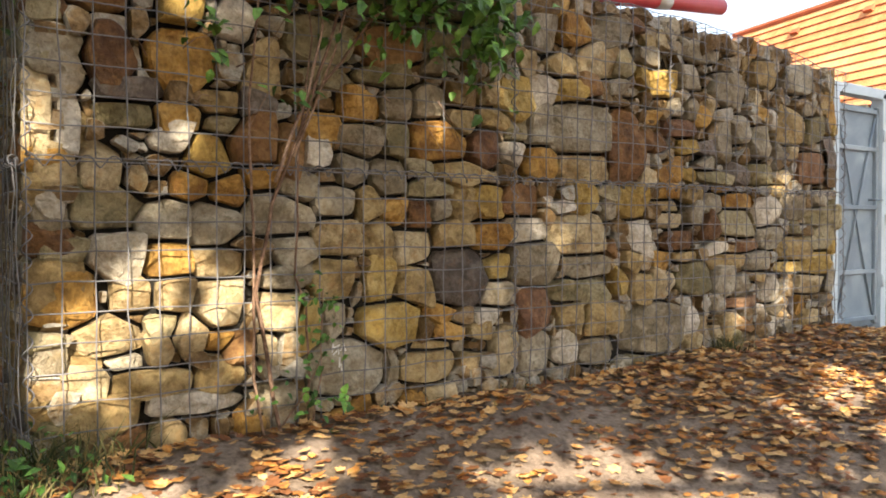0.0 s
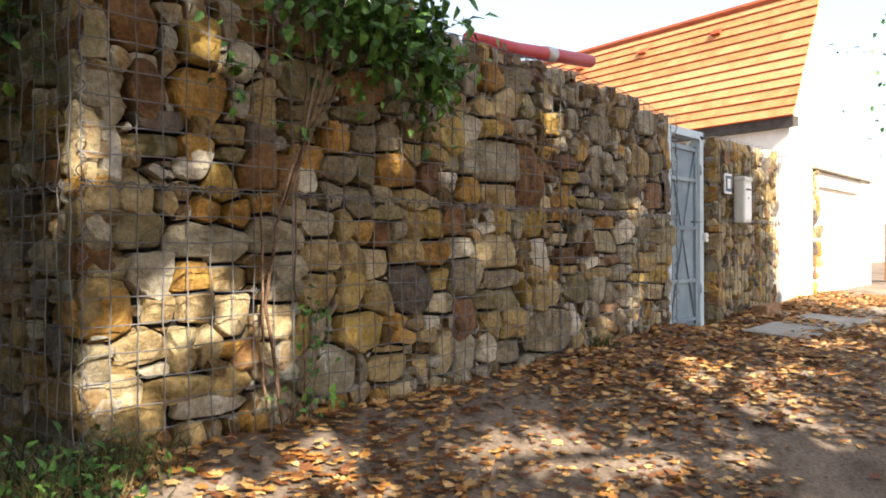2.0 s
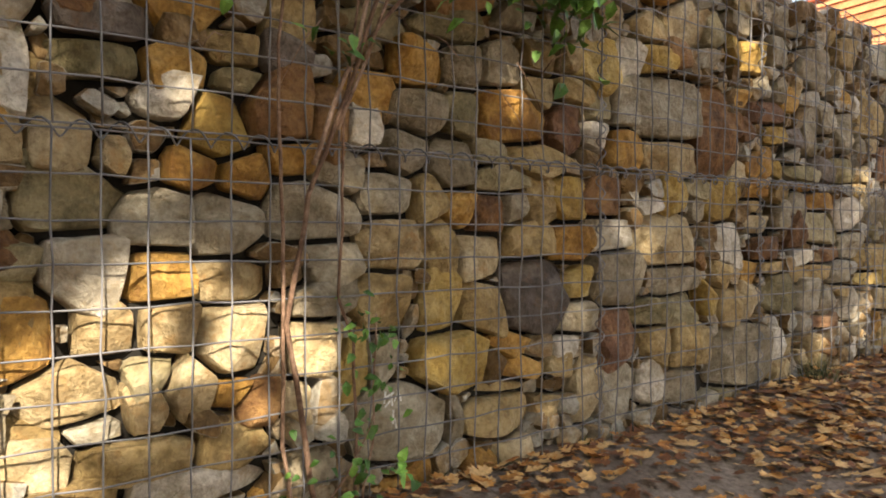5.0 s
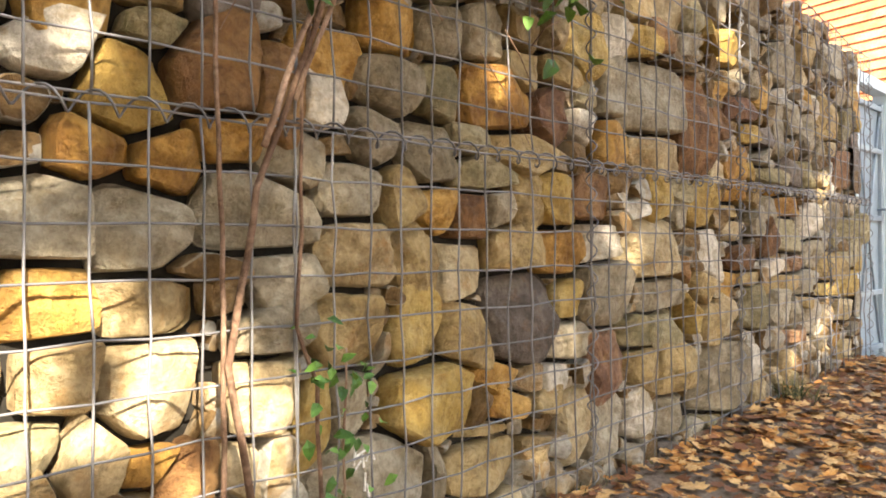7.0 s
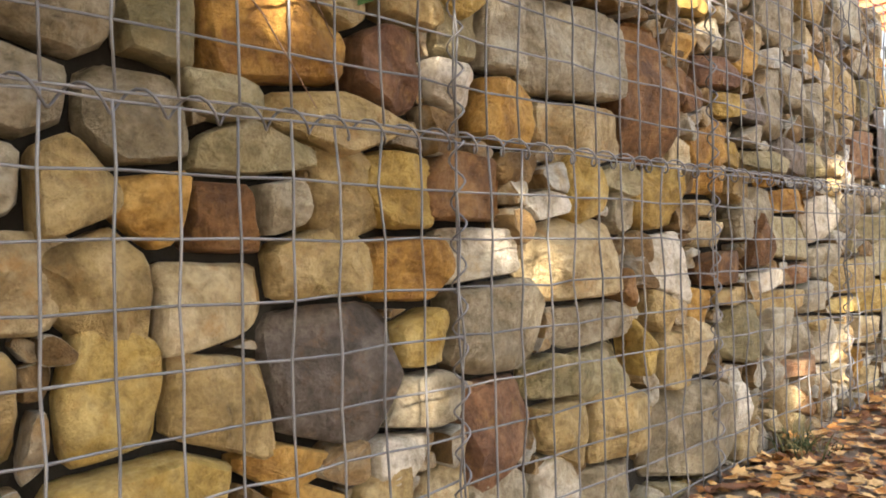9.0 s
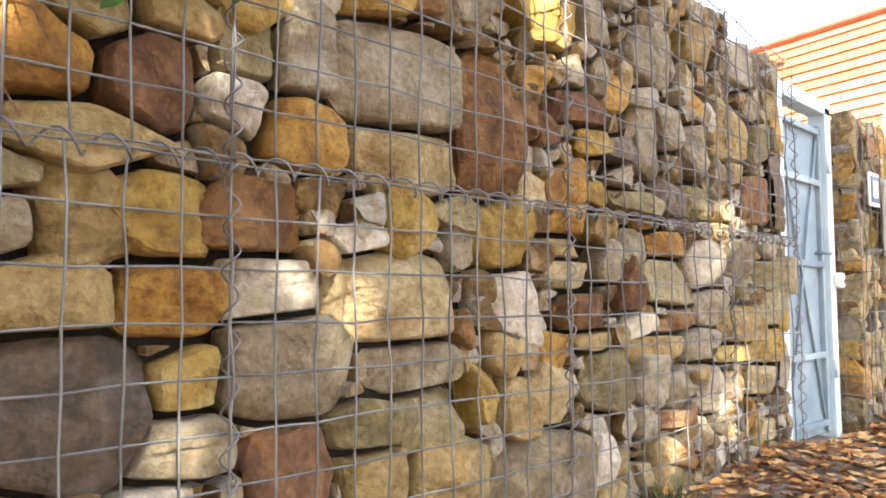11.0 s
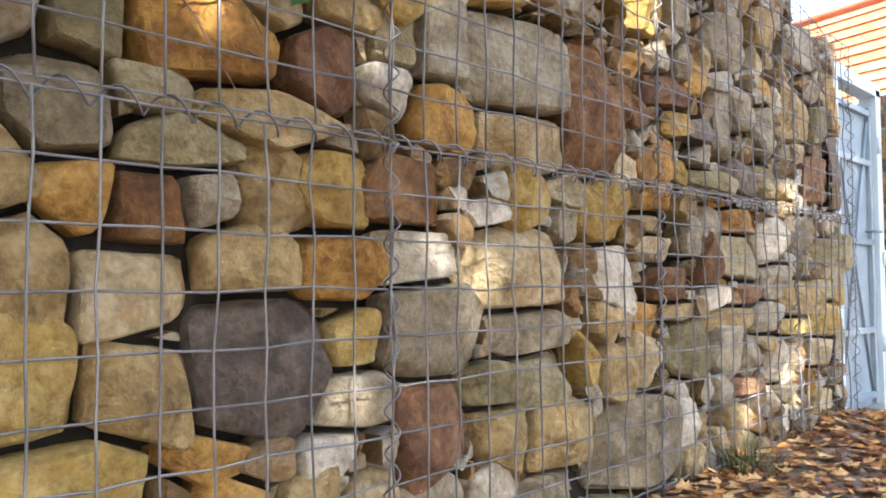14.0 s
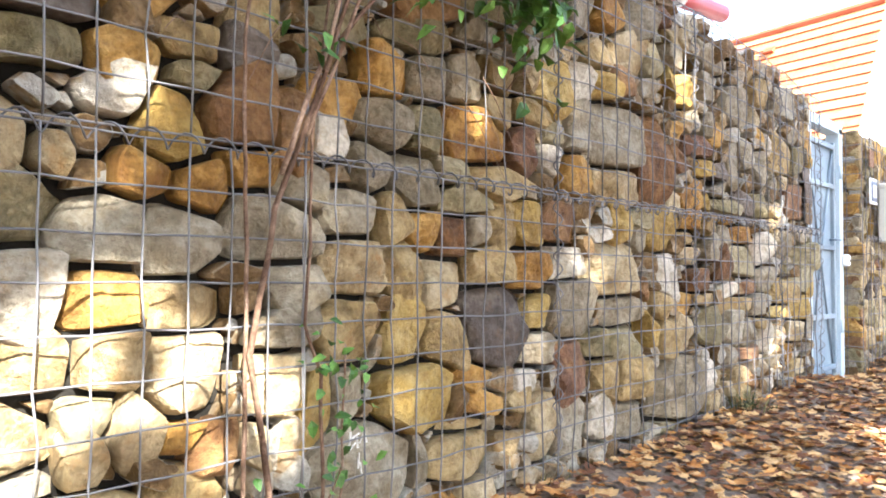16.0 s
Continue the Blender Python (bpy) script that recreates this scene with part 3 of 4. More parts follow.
lay(3.29, 1.23, 0.17, 0.10, YELLOW)
lay(3.46, 1.24, 0.17, 0.08, DARK)
lay(3.67, 1.29, 0.26, 0.22, GREY)
lay(3.24, 1.34, 0.27, 0.11, RED)
lay(3.80, 1.37, 0.18, 0.18, GREY)
lay(3.09, 1.57, 0.24, 0.16, YELLOW)
lay(3.69, 1.60, 0.37, 0.18, GREY)
lay(3.34, 1.63, 0.26, 0.15, GREY)
lay(3.01, 1.70, 0.34, 0.10, GREY)
lay(3.42, 1.80, 0.42, 0.15, GREY)
# stretch from 4 m
lay(4.15, 0.40, 0.21, 0.20, PALE)
lay(4.62, 0.41, 0.48, 0.14, CREAM)
lay(4.36, 0.53, 0.36, 0.08, YELLOW)
lay(4.72, 0.54, 0.35, 0.18, YELLOW)
lay(4.00, 0.58, 0.31, 0.14, GREY)
lay(4.39, 0.65, 0.29, 0.17, TAN)
lay(4.75, 0.70, 0.42, 0.15, OLIVE)
lay(4.15, 0.71, 0.21, 0.15, GREY)
lay(4.74, 0.85, 0.42, 0.13, OLIVE)
lay(4.09, 0.88, 0.23, 0.19, PALE)
lay(4.37, 0.92, 0.28, 0.17, GREY)
lay(4.75, 0.98, 0.33, 0.11, PALE)
lay(4.01, 1.11, 0.33, 0.14, OLIVE)
lay(4.66, 1.17, 0.51, 0.22, RED)
lay(4.01, 1.30, 0.28, 0.20, GREY)
lay(4.34, 1.42, 0.33, 0.24, TAN)
lay(4.60, 1.42, 0.25, 0.17, OLIVE)
lay(4.79, 1.60, 0.18, 0.18, TAN)
lay(4.06, 1.72, 0.34, 0.17, TAN)
lay(4.41, 1.73, 0.32, 0.20, GREY)
sites = fill(SITES, -0.05, 4.86, wall_top, rng)
IDENT = Matrix.Identity(4)
build_face(wall, sites, (-0.05, 4.86, -0.06, 2.0), IDENT, rng, limit=296)
# plain box whose near-black colour stands for shade deep in the joints
part("core", box_bm(0.08, 0.10, -0.15, 4.74, 0.78, 1.76, 0.0), CORE, wall, "near-black inner box, painted shade behind the stone gaps")
EDGES = [-0.05, 0.88, 1.98, 3.08, 4.18, 4.87]
for i in range(5):
    wire_panel(wall, EDGES[i], EDGES[i + 1], 0.0, 1.0, IDENT, rng)
    wire_panel(wall, EDGES[i], EDGES[i + 1], 1.014, 1.9, IDENT, rng, top=lambda x: wall_top(x) + 0.01)
    spiral(wall, (EDGES[i], -0.022, 1.0), (EDGES[i + 1], -0.022, 1.0))
for x in (1.98, 3.08, 4.18, 4.87):
    spiral(wall, (x, -0.02, 0.0), (x, -0.02, 1.0), radius=0.016)
    spiral(wall, (x, -0.02, 1.0), (x, -0.02, wall_top(x)), radius=0.016)
spiral(wall, (-0.05, -0.02, 0.0), (-0.05, -0.02, 1.9), radius=0.016)
# loose stones and mesh on the crest
tv, tf = [], []
for k in range(50):
    x = -0.05 + 4.9 * k / 49
    tube([(x, -0.02, wall_top(x) + 0.01), (x, 0.3, wall_top(x) + 0.03 + rng.gauss(0, 0.01)), (x, 0.8, wall_top(x) + 0.02)], 0.0021, 4, tv, tf)
for y in (0.06, 0.14, 0.24, 0.34, 0.44, 0.54, 0.64, 0.74):
    tube([(-0.05 + 4.9 * i / 40, y, wall_top(-0.05 + 4.9 * i / 40) + 0.02 + rng.gauss(0, 0.008)) for i in range(41)], 0.0021, 4, tv, tf)
mesh_object("lid_wire", tv, tf, WIRE, wall, smooth=True)
crest_v, crest_f = [], []
for k in range(230):
    x, y = rng.uniform(0.0, 4.8), rng.uniform(0.05, 0.75)
    s = rng.uniform(0.05, 0.10)
    c, verts, faces = stone_mesh([(s * math.cos(g * 0.9) * rng.uniform(0.8, 1.2), s * math.sin(g * 0.9)) for g in range(7)], rng, depth=0.09, count=9)
    m = Matrix.Translation((x, y, wall_top(x) - 0.035)) @ Euler((radians(-90) + rng.uniform(-.3, .3), rng.uniform(-.3, .3), rng.uniform(0, 6))).to_matrix().to_4x4()
    b = len(crest_v)
    crest_v += [m @ Vector(q) for q in verts]
    crest_f += [tuple(b + i for i in f) for f in faces]
tagged(mesh_object("crest_stones", crest_v, crest_f, MIXED, wall, "weathered grey-brown stones along the crest", smooth=True), kind="stuff")

# ---- the return face round the corner, and the end by the gate ----
TURN = Matrix.Translation((-0.05, 0, 0)) @ Matrix.Rotation(radians(-90), 4, "Z")
side = thing("gabion_wall_return", "shaded gabion return wall of grey and brown stones", "gabion wall", at=(0, 0, 0))
side_sites = []
for k in range(110):
    for _ in range(30):
        x, z = rng.uniform(-2.55, -0.06), rng.uniform(0.03, 1.86)
        w, h = rng.uniform(0.10, 0.24), rng.uniform(0.10, 0.20)
        if all(((s[0] - x) / ((s[2] + w) * 0.5)) ** 2 + ((s[1] - z) / ((s[3] + h) * 0.5)) ** 2 > 0.8 for s in side_sites):
            side_sites.append((x, z, w, h, rng.choice((GREY, TAN, BROWN, GREY, DARK, TAN, OLIVE))))
            break
side_sites = fill(side_sites, -2.6, -0.02, lambda x: 1.9, rng, big=0.08, small=0.05)
build_face(side, side_sites, (-2.6, -0.012, -0.06, 1.93), TURN, rng, limit=150)
# same near-black box, painted shade behind the return face
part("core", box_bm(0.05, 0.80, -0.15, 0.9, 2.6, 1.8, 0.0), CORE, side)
for a, b in ((-0.02, -1.0), (-1.0, -2.0), (-2.0, -2.6)):
    wire_panel(side, b, a, 0.0, 1.0, TURN, rng)
    wire_panel(side, b, a, 1.005, 1.93, TURN, rng)
spiral(side, TURN @ Vector((-2.6, -0.022, 1.0)), TURN @ Vector((-0.02, -0.022, 1.0)))
ENDT = Matrix.Translation((4.87, 0, 0)) @ Matrix.Rotation(radians(90), 4, "Z")
end_sites = fill([], 0.02, 0.75, lambda x: 1.8, rng, big=0.14, small=0.06)
build_face(side, end_sites, (0.02, 0.75, 0.05, 1.84), ENDT, rng, limit=40, depth=0.1)

# ---- the gate ----
gate = thing("steel_gate", "blue-grey painted sheet steel gate with cross bracing, closed", "gate", at=(4.9, 0.08, 0.05))
def gpart(name, x0, y0, z0, x1, y1, z1, m, label="", parent=gate, bevel=0.004):
    return part(name, box_bm(x0, y0, z0, x1, y1, z1, bevel), m, parent, label)
leaf = gpart("gate_leaf", 0.05, 0.02, 0.02, 0.63, 0.035, 1.60, STEEL, "dull blue-grey sheet")
gpart("post", 0.63, -0.03, -0.15, 0.71, 0.06, 1.70, POST, "pale blue square post")
gpart("post", -0.03, -0.03, -0.15, 0.04, 0.06, 1.66, POST, "pale blue square post")
gpart("lintel", -0.03, -0.03, 1.66, 0.71, 0.06, 1.73, POST, "pale blue top rail")
for z in (0.06, 0.40, 0.86, 1.28, 1.55):
    gpart("cross_rail", 0.06, -0.004, z, 0.62, 0.022, z + 0.032, STEEL)
gpart("stile", 0.05, -0.004, 0.03, 0.085, 0.021, 1.6, STEEL)
gpart("stile", 0.595, -0.004, 0.03, 0.63, 0.021, 1.6, STEEL)
for pts in (((0.09, 0.008, 0.1), (0.59, 0.008, 1.52)), ((0.59, 0.010, 0.1), (0.09, 0.010, 1.52))):
    v, f = tube(pts, 0.007, 6)
    mesh_object("brace", v, f, STEEL, gate, smooth=True)
v, f = tube([(0.50, 0.0, 0.93), (0.50, -0.045, 0.93), (0.60, -0.045, 0.93)], 0.008, 8)
mesh_object("handle", v, f, STEEL, leaf, smooth=True)
lockbox = gpart("lock_box", 0.665, -0.075, 0.755, 0.715, -0.03, 0.835, PLASTIC, "white plastic lock cover", bevel=0.012)
part("keyhole", box_bm(0.684, -0.078, 0.78, 0.694, -0.073, 0.80, 0.001), WOOD, lockbox)
for z in (0.3, 1.35):
    v, f = tube([(0.64, -0.035, z), (0.64, -0.035, z + 0.09)], 0.012, 8)
    mesh_object("hinge", v, f, POST, gate, smooth=True)

# ---- the gabion pier past the gate ----
pier = thing("gabion_pier", "short gabion wall of thin grey and ochre stones beside the gate", "gabion wall")
PIERT = Matrix.Translation((0, -0.05, 0))
def pier_top(x):
    return 1.73 + 0.02 * noise.noise(Vector((x * 4, 5, 0)))
pier_sites = []
for k in range(170):
    for _ in range(40):
        x, z = rng.uniform(5.75, 7.38), rng.uniform(0.06, 1.68)
        w, h = rng.uniform(0.06, 0.16), rng.uniform(0.08, 0.22)
        if all(((s[0] - x) / ((s[2] + w) * 0.5)) ** 2 + ((s[1] - z) / ((s[3] + h) * 0.5)) ** 2 > 0.75 for s in pier_sites):
            pier_sites.append((x, z, w, h, rng.choice(KINDS + [GREY, OLIVE, YELLOW, CREAM])))
            break
pier_sites = fill(pier_sites, 5.72, 7.4, pier_top, rng, big=0.07, small=0.045)
build_face(pier, pier_sites, (5.72, 7.41, -0.05, 1.76), PIERT, rng, limit=220, depth=0.12)
PIEREND = Matrix.Translation((5.72, 0, 0)) @ Matrix.Rotation(radians(-90), 4, "Z")
pend = fill([], -0.68, 0.05, lambda x: 1.7, rng, big=0.15, small=0.06)
build_face(pier, [(a, b, c * 1.25, d * 0.9, rng.choice((GREY, TAN, OLIVE, BROWN))) for a, b, c, d, e in pend], (-0.68, 0.03, -0.05, 1.74), PIEREND, rng, limit=60, depth=0.1)
# near-black filler box, joint shade of the pier put into its colour
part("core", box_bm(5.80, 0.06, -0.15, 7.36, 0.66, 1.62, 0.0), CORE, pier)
for a, b in ((5.72, 6.6), (6.6, 7.41)):
    wire_panel(pier, a, b, 0.05, 1.0, PIERT, rng)
    wire_panel(pier, a, b, 1.005, 1.75, PIERT, rng)
    spiral(pier, (a, -0.072, 1.0), (b, -0.072, 1.0))
wire_panel(pier, -0.68, 0.05, 0.05, 1.75, PIEREND, rng)

sign = thing("house_sign", "small white sign with a dark blue panel on the pier", "sign", at=(5.83, -0.092, 1.33))
part("plate", box_bm(-0.085, 0, -0.09, 0.085, 0.012, 0.09, 0.004), PLASTIC, sign)
part("panel", box_bm(-0.068, -0.004, -0.072, 0.068, 0.001, 0.072, 0.002), SIGNBLUE, sign, "dark blue enamel panel")
part("bar", box_bm(-0.038, -0.007, -0.045, 0.038, -0.0035, 0.045, 0.002), PLASTIC, sign, "plain white bar")
letterbox = thing("letterbox", "light grey wall-mounted box on the stone pier", "box", at=(6.12, -0.09, 0.98))
part("body", box_bm(-0.10, -0.075, 0, 0.10, 0.02, 0.40, 0.012), BOXGREY, letterbox)
part("lid", box_bm(-0.105, -0.085, 0.385, 0.105, 0.022, 0.425, 0.01), BOXGREY, letterbox)
flap = part("door", box_bm(-0.085, -0.080, 0.03, 0.085, -0.073, 0.36, 0.004), PLASTIC, letterbox, "paler front panel")
part("slot", box_bm(-0.065, -0.083, 0.30, 0.065, -0.079, 0.315, 0.001), WOOD, flap, "dark slot")
part("keyhole", box_bm(-0.006, -0.083, 0.22, 0.006, -0.079, 0.235, 0.001), WOOD, flap)
plate2 = thing("name_plate", "small reddish plate fixed to the mesh", "plate", at=(5.82, -0.085, 1.56))
part("plate", box_bm(-0.06, 0, -0.06, 0.06, 0.01, 0.06, 0.003), RED, plate2)

# ---- boundary wall and garage beyond ----
bwall = thing("boundary_wall", "low white rendered boundary wall with sloping coping", "wall", kind="structure")
part("render", box_bm(7.41, -0.06, -0.2, 8.58, 0.14, 1.66, 0.01), WHITE, bwall)
garage = thing("garage_front", "white rendered garage front with a wide white door", "garage", at=(0, 0, 0))
pv = fill([], 8.58, 8.84, lambda x: 1.66, rng, big=0.13, small=0.07)
build_face(garage, pv, (8.58, 8.84, 0.0, 1.68), Matrix.Translation((0, -0.10, 0)), rng, limit=40, depth=0.1)
part("pillar", box_bm(8.60, -0.06, -0.2, 8.83, 0.2, 1.66, 0.004), WHITE, garage)
part("door", box_bm(8.86, 0.03, 0.1, 11.0, 0.08, 1.48, 0.006), WHITE, garage, "wide white door")
part("jamb", box_bm(11.0, -0.06, -0.1, 11.5, 0.2, 1.66, 0.006), WHITE, garage)
part("beam", box_bm(8.842, -0.04, 1.482, 11.0, 0.2, 1.655, 0.006), WHITE, garage)
part("coping", box_bm(8.56, -0.12, 1.662, 11.55, 0.3, 1.70, 0.006), CONCRETE, garage, "thin grey coping")

# ---- the house ----
C = Vector((23.3, 4.73, 4.56))
RID = Vector((0.26, 0.966, 0)).normalized()
GAB = Vector((0.966, -0.26, 0)).normalized()
house = thing("house", "white gabled house with a steep orange clay tile roof", "house")
A = C + GAB * 1.6 + Vector((0, 0, 4.05))
B = C + GAB * 4.3 + Vector((0, 0, -1.6))
def prism(outline_pts, along, material, name, parent, label=""):
    n = len(outline_pts)
    vs = [Vector(p) for p in outline_pts] + [Vector(p) + along for p in outline_pts]
    fs = [tuple(range(n))[::-1], tuple(range(n, 2 * n))] + [(i, (i + 1) % n, n + (i + 1) % n, n + i) for i in range(n)]
    return mesh_object(name, vs, fs, material, parent, label)
low = Vector((0, 0, -5.4))
body = prism([C + low + GAB * 0.25, C + GAB * 0.25 + Vector((0, 0, 0.35)), A - Vector((0, 0, 0.25)), B + Vector((0, 0, -0.1)), Vector((B.x, B.y, -0.8))], RID * 13.5, WHITE, "wall", house, "white rendered wall")
for s, zz in ((2.0, 4.3), (2.75, 4.0)):
    w0 = C + GAB * s + Vector((0, 0, zz - 4.2)) - RID * 0.02
    win = prism([w0, w0 + GAB * 0.28, w0 + GAB * 0.28 + Vector((0, 0, 1.5)), w0 + Vector((0, 0, 1.5))], RID * 0.05, PLASTIC, "window", house, "tall narrow pale window")
    q0 = w0 - RID * 0.012 + GAB * 0.04 + Vector((0, 0, 0.06))
    prism([q0, q0 + GAB * 0.2, q0 + GAB * 0.2 + Vector((0, 0, 1.38)), q0 + Vector((0, 0, 1.38))], RID * 0.01, STEEL, "pane", win, "grey pane")
slope = A - C
courses = 13
sn = slope.cross(RID).normalized()
if sn.z < 0:
    sn = -sn
for k in range(courses):
    a = C + slope * (k / courses) - RID * 0.35
    b = C + slope * ((k + 1.12) / courses) - RID * 0.35
    prism([a + sn * 0.10, a + sn * 0.03, b, b + sn * 0.05], RID * 13.6, TILE, "tile_course", house)
    prism([a + sn * 0.104 - slope.normalized() * 0.02, a + sn * 0.02 - slope.normalized() * 0.02, a + sn * 0.02, a + sn * 0.104], RID * 13.6, TILEDARK, "tile_edge", house, "darker red tile edges")
v, f = tube([A + sn * 0.06 - RID * 0.35, A + sn * 0.06 + RID * 13.2], 0.13, 8)
mesh_object("ridge", v, f, TILEDARK, house, "red ridge tiles")
prism([C - RID * 0.3 + Vector((0, 0, -0.30)), C - RID * 0.3 + GAB * 0.3 + Vector((0, 0, -0.30)), C - RID * 0.3 + GAB * 0.3, C - RID * 0.3], RID * 13.4, WOOD, "eave_board", house, "dark timber eaves")
for m_ in (3.0, 6.2, 9.4):
    p = C + slope * 0.80 + RID * m_ + sn * 0.10
    prism([p, p + slope.normalized() * 0.22, p + slope.normalized() * 0.22 + sn * 0.05, p + sn * 0.14], RID * 0.35, TILEDARK, "roof_vent", house, "small clay roof vent")
far = prism([B + low * 0 + GAB * 0.1, B + GAB * 6, Vector((B.x, B.y, -1)) + GAB * 6, Vector((B.x, B.y, -1)) + GAB * 0.1], RID * 6, WHITE, "annex", house, "white annexe")

cottage = thing("neighbour_house", "white gabled cottage with a brown roof verge behind the wall", "house", at=(9.2, 7.5, 0))
RT, BK = Vector((0.707, -0.707, 0)), Vector((0.707, 0.707, 0))
prism([RT * -2.2 + Vector((0, 0, -.3)), RT * 0.35 + Vector((0, 0, -.3)), RT * 0.35 + Vector((0, 0, 5.3)), RT * -0.95 + Vector((0, 0, 6.45)), RT * -2.2 + Vector((0, 0, 5.3))], BK * 6, WHITE, "wall", cottage, "white rendered gable")
for sgn in (1, -1):
    apex = RT * -0.95 + Vector((0, 0, 6.55)) - BK * 0.3
    eave = RT * (-0.95 + sgn * 1.5) + Vector((0, 0, 5.22)) - BK * 0.3
    lift = Vector((0, 0, 0.12))
    prism([apex, eave, eave + lift, apex + lift], BK * 6.5, TILEDARK, "roof", cottage, "brown tiled roof slope")
    prism([apex - lift, eave - lift, eave, apex], BK * 0.06, BOARD, "verge_board", cottage, "brown verge board")

cable = thing("overhead_cable", "thin grey cable slung from the gate to the house", "cable", at=(5.6, 0.1, 1.76))
v, f = tube([Vector((7.0 * t, 1.1 * t, 0.55 * t - 0.5 * t * (1 - t))) for t in [i / 14 for i in range(15)]], 0.007, 5)
mesh_object("wire", v, f, WIRE, cable, smooth=True)

# ---- red pipe on the wall ----
pipe = thing("red_pipe", "red plastic pipe with a silver band lying on the wall crest", "pipe", at=(2.3, 0.12, 1.985))
v, f = tube([(0, 0, 0), (0.5, 0.005, 0.03), (0.95, 0.0, 0.075), (1.40, -0.01, 0.11)], 0.046, 14)
mesh_object("tube", v, f, PIPE, pipe, smooth=True)
v, f = tube([(0.82, 0.0, 0.062), (0.92, 0.0, 0.072)], 0.050, 14)
mesh_object("band", v, f, BAND, pipe, "silver band", smooth=True)

# ---- slabs by the gate ----
for x, y, w, d, a in ((5.9, -0.75, 1.3, 0.55, -8), (7.2, -1.0, 1.1, 0.5, -10), (6.35, -0.30, 0.55, 0.25, -12)):
    s = thing("concrete_slab", "worn grey concrete slab sunk in the leaf-strewn ground", "slab", at=(x, y, ground_z(x, y) + 0.0), group="slabs by the gate")
    s.rotation_euler = (math.atan2(ground_z(x, y + .2) - ground_z(x, y - .2), 0.4), -math.atan2(ground_z(x + .4, y) - ground_z(x - .4, y), 0.8), radians(a))
    part("slab", box_bm(-w / 2, -d / 2, -0.12, w / 2, d / 2, 0.012, 0.008), CONCRETE, s)
for x, y, l in ((7.75, -1.35, 0.32), (6.45, -0.22, 0.4)):
    s = thing("brick_block", "reddish brick block lying beside the path", "brick", at=(x, y, ground_z(x, y)))
    part("brick", box_bm(-l / 2, -0.07, -0.03, l / 2, 0.07, 0.08, 0.01), RED, s)

boards = thing("timber_boards", "brown timber boards leaning by the garage", "boards", at=(12.6, -0.05, 0.1))
for k in range(4):
    bm = box_bm(0.12 * k, 0, -0.1, 0.12 * k + 0.1, 0.03, 1.0 - 0.12 * k, 0.004)
    part("board", bm, BOARD, boards)

# ---- chalk marks on the large grey stone ----
mark = thing("chalk_mark", "white chalk scribble on a grey stone", "marking", at=(1.07, -0.012, 0.27))
for dx, dz, l, a in ((-.03, .03, .035, 80), (-.012, .035, .03, 20), (-.005, .018, .03, 95), (.012, .03, .035, 60), (.022, .03, .035, 110), (.0, -.03, .04, 85), (.008, -.05, .03, 100), (-.02, .01, .025, 40)):
    v, f = tube([(dx - l / 2 * math.cos(radians(a)), 0, dz - l / 2 * math.sin(radians(a))), (dx + l / 2 * math.cos(radians(a)), 0.001, dz + l / 2 * math.sin(radians(a)))], 0.003, 4)
    mesh_object("stroke", v, f, CHALK, mark)

# ---- plants ----
def leaf_geo(p, d, up, length, width, v, f, curl=0.25):
    """A pointed leaf of six faces, folded along its rib and curled."""
    d = d.normalized()
    s = d.cross(up).normalized()
    n = s.cross(d)
    b = len(v)
    v += [p, p + d * length * 0.35 + s * width * 0.5 + n * width * 0.16, p + d * length * 0.35 - s * width * 0.5 + n * width * 0.16, p + d * length * 0.4,
          p + d * length * 0.72 + s * width * 0.34 - n * length * curl * 0.4, p + d * length * 0.72 - s * width * 0.34 - n * length * curl * 0.4, p + d * length - n * length * curl]
    f += [(b, b + 1, b + 3), (b, b + 3, b + 2), (b + 3, b + 1, b + 4), (b + 3, b + 5, b + 2), (b + 3, b + 4, b + 6), (b + 3, b + 6, b + 5)]


def rand_dir(rng, down=0.0):
    while True:
        d = Vector((rng.uniform(-1, 1), rng.uniform(-1, 1), rng.uniform(-1, 1) - down))
        if 0.1 < d.length < 1.4:
            return d.normalized()


prng = random.Random(5)
vine = thing("climbing_vine", "bare woody vine stems with green leaves climbing the wire mesh", "vine", at=(0.75, -0.06, 0.0))
V0 = Vector((0.75, -0.06, 0.0))
STEMS = [[(0.80, -.05, -.03), (0.75, -.07, .22), (0.70, -.06, .54), (0.77, -.05, .87), (0.89, -.05, 1.15), (0.98, -.07, 1.45), (1.1, -.08, 1.8), (1.2, -.05, 2.02)],
         [(0.74, -.05, -.03), (0.69, -.05, .22), (0.70, -.045, .65), (0.69, -.045, .89), (0.68, -.05, 1.25), (0.72, -.06, 1.7), (0.66, -.06, 2.0)],
         [(0.92, -.05, .02), (0.90, -.06, .48), (0.865, -.05, .6), (0.88, -.045, 1.07), (0.93, -.06, 1.5), (0.9, -.06, 1.9)],
         [(0.95, -.06, 1.3), (1.2, -.08, 1.62), (1.5, -.07, 1.85), (1.75, -.09, 1.9)],
         [(0.78, -.06, .95), (0.90, -.08, 1.28), (0.96, -.09, 1.55), (0.93, -.08, 1.96)], [(0.86, -.05, 1.05), (0.97, -.07, 1.33), (1.06, -.09, 1.62), (1.03, -.06, 1.98)],
         [(0.93, -.06, .0), (0.95, -.08, .2), (0.97, -.07, .55)], [(0.80, -.05, .03), (0.86, -.09, .12), (0.94, -.10, .28)]]
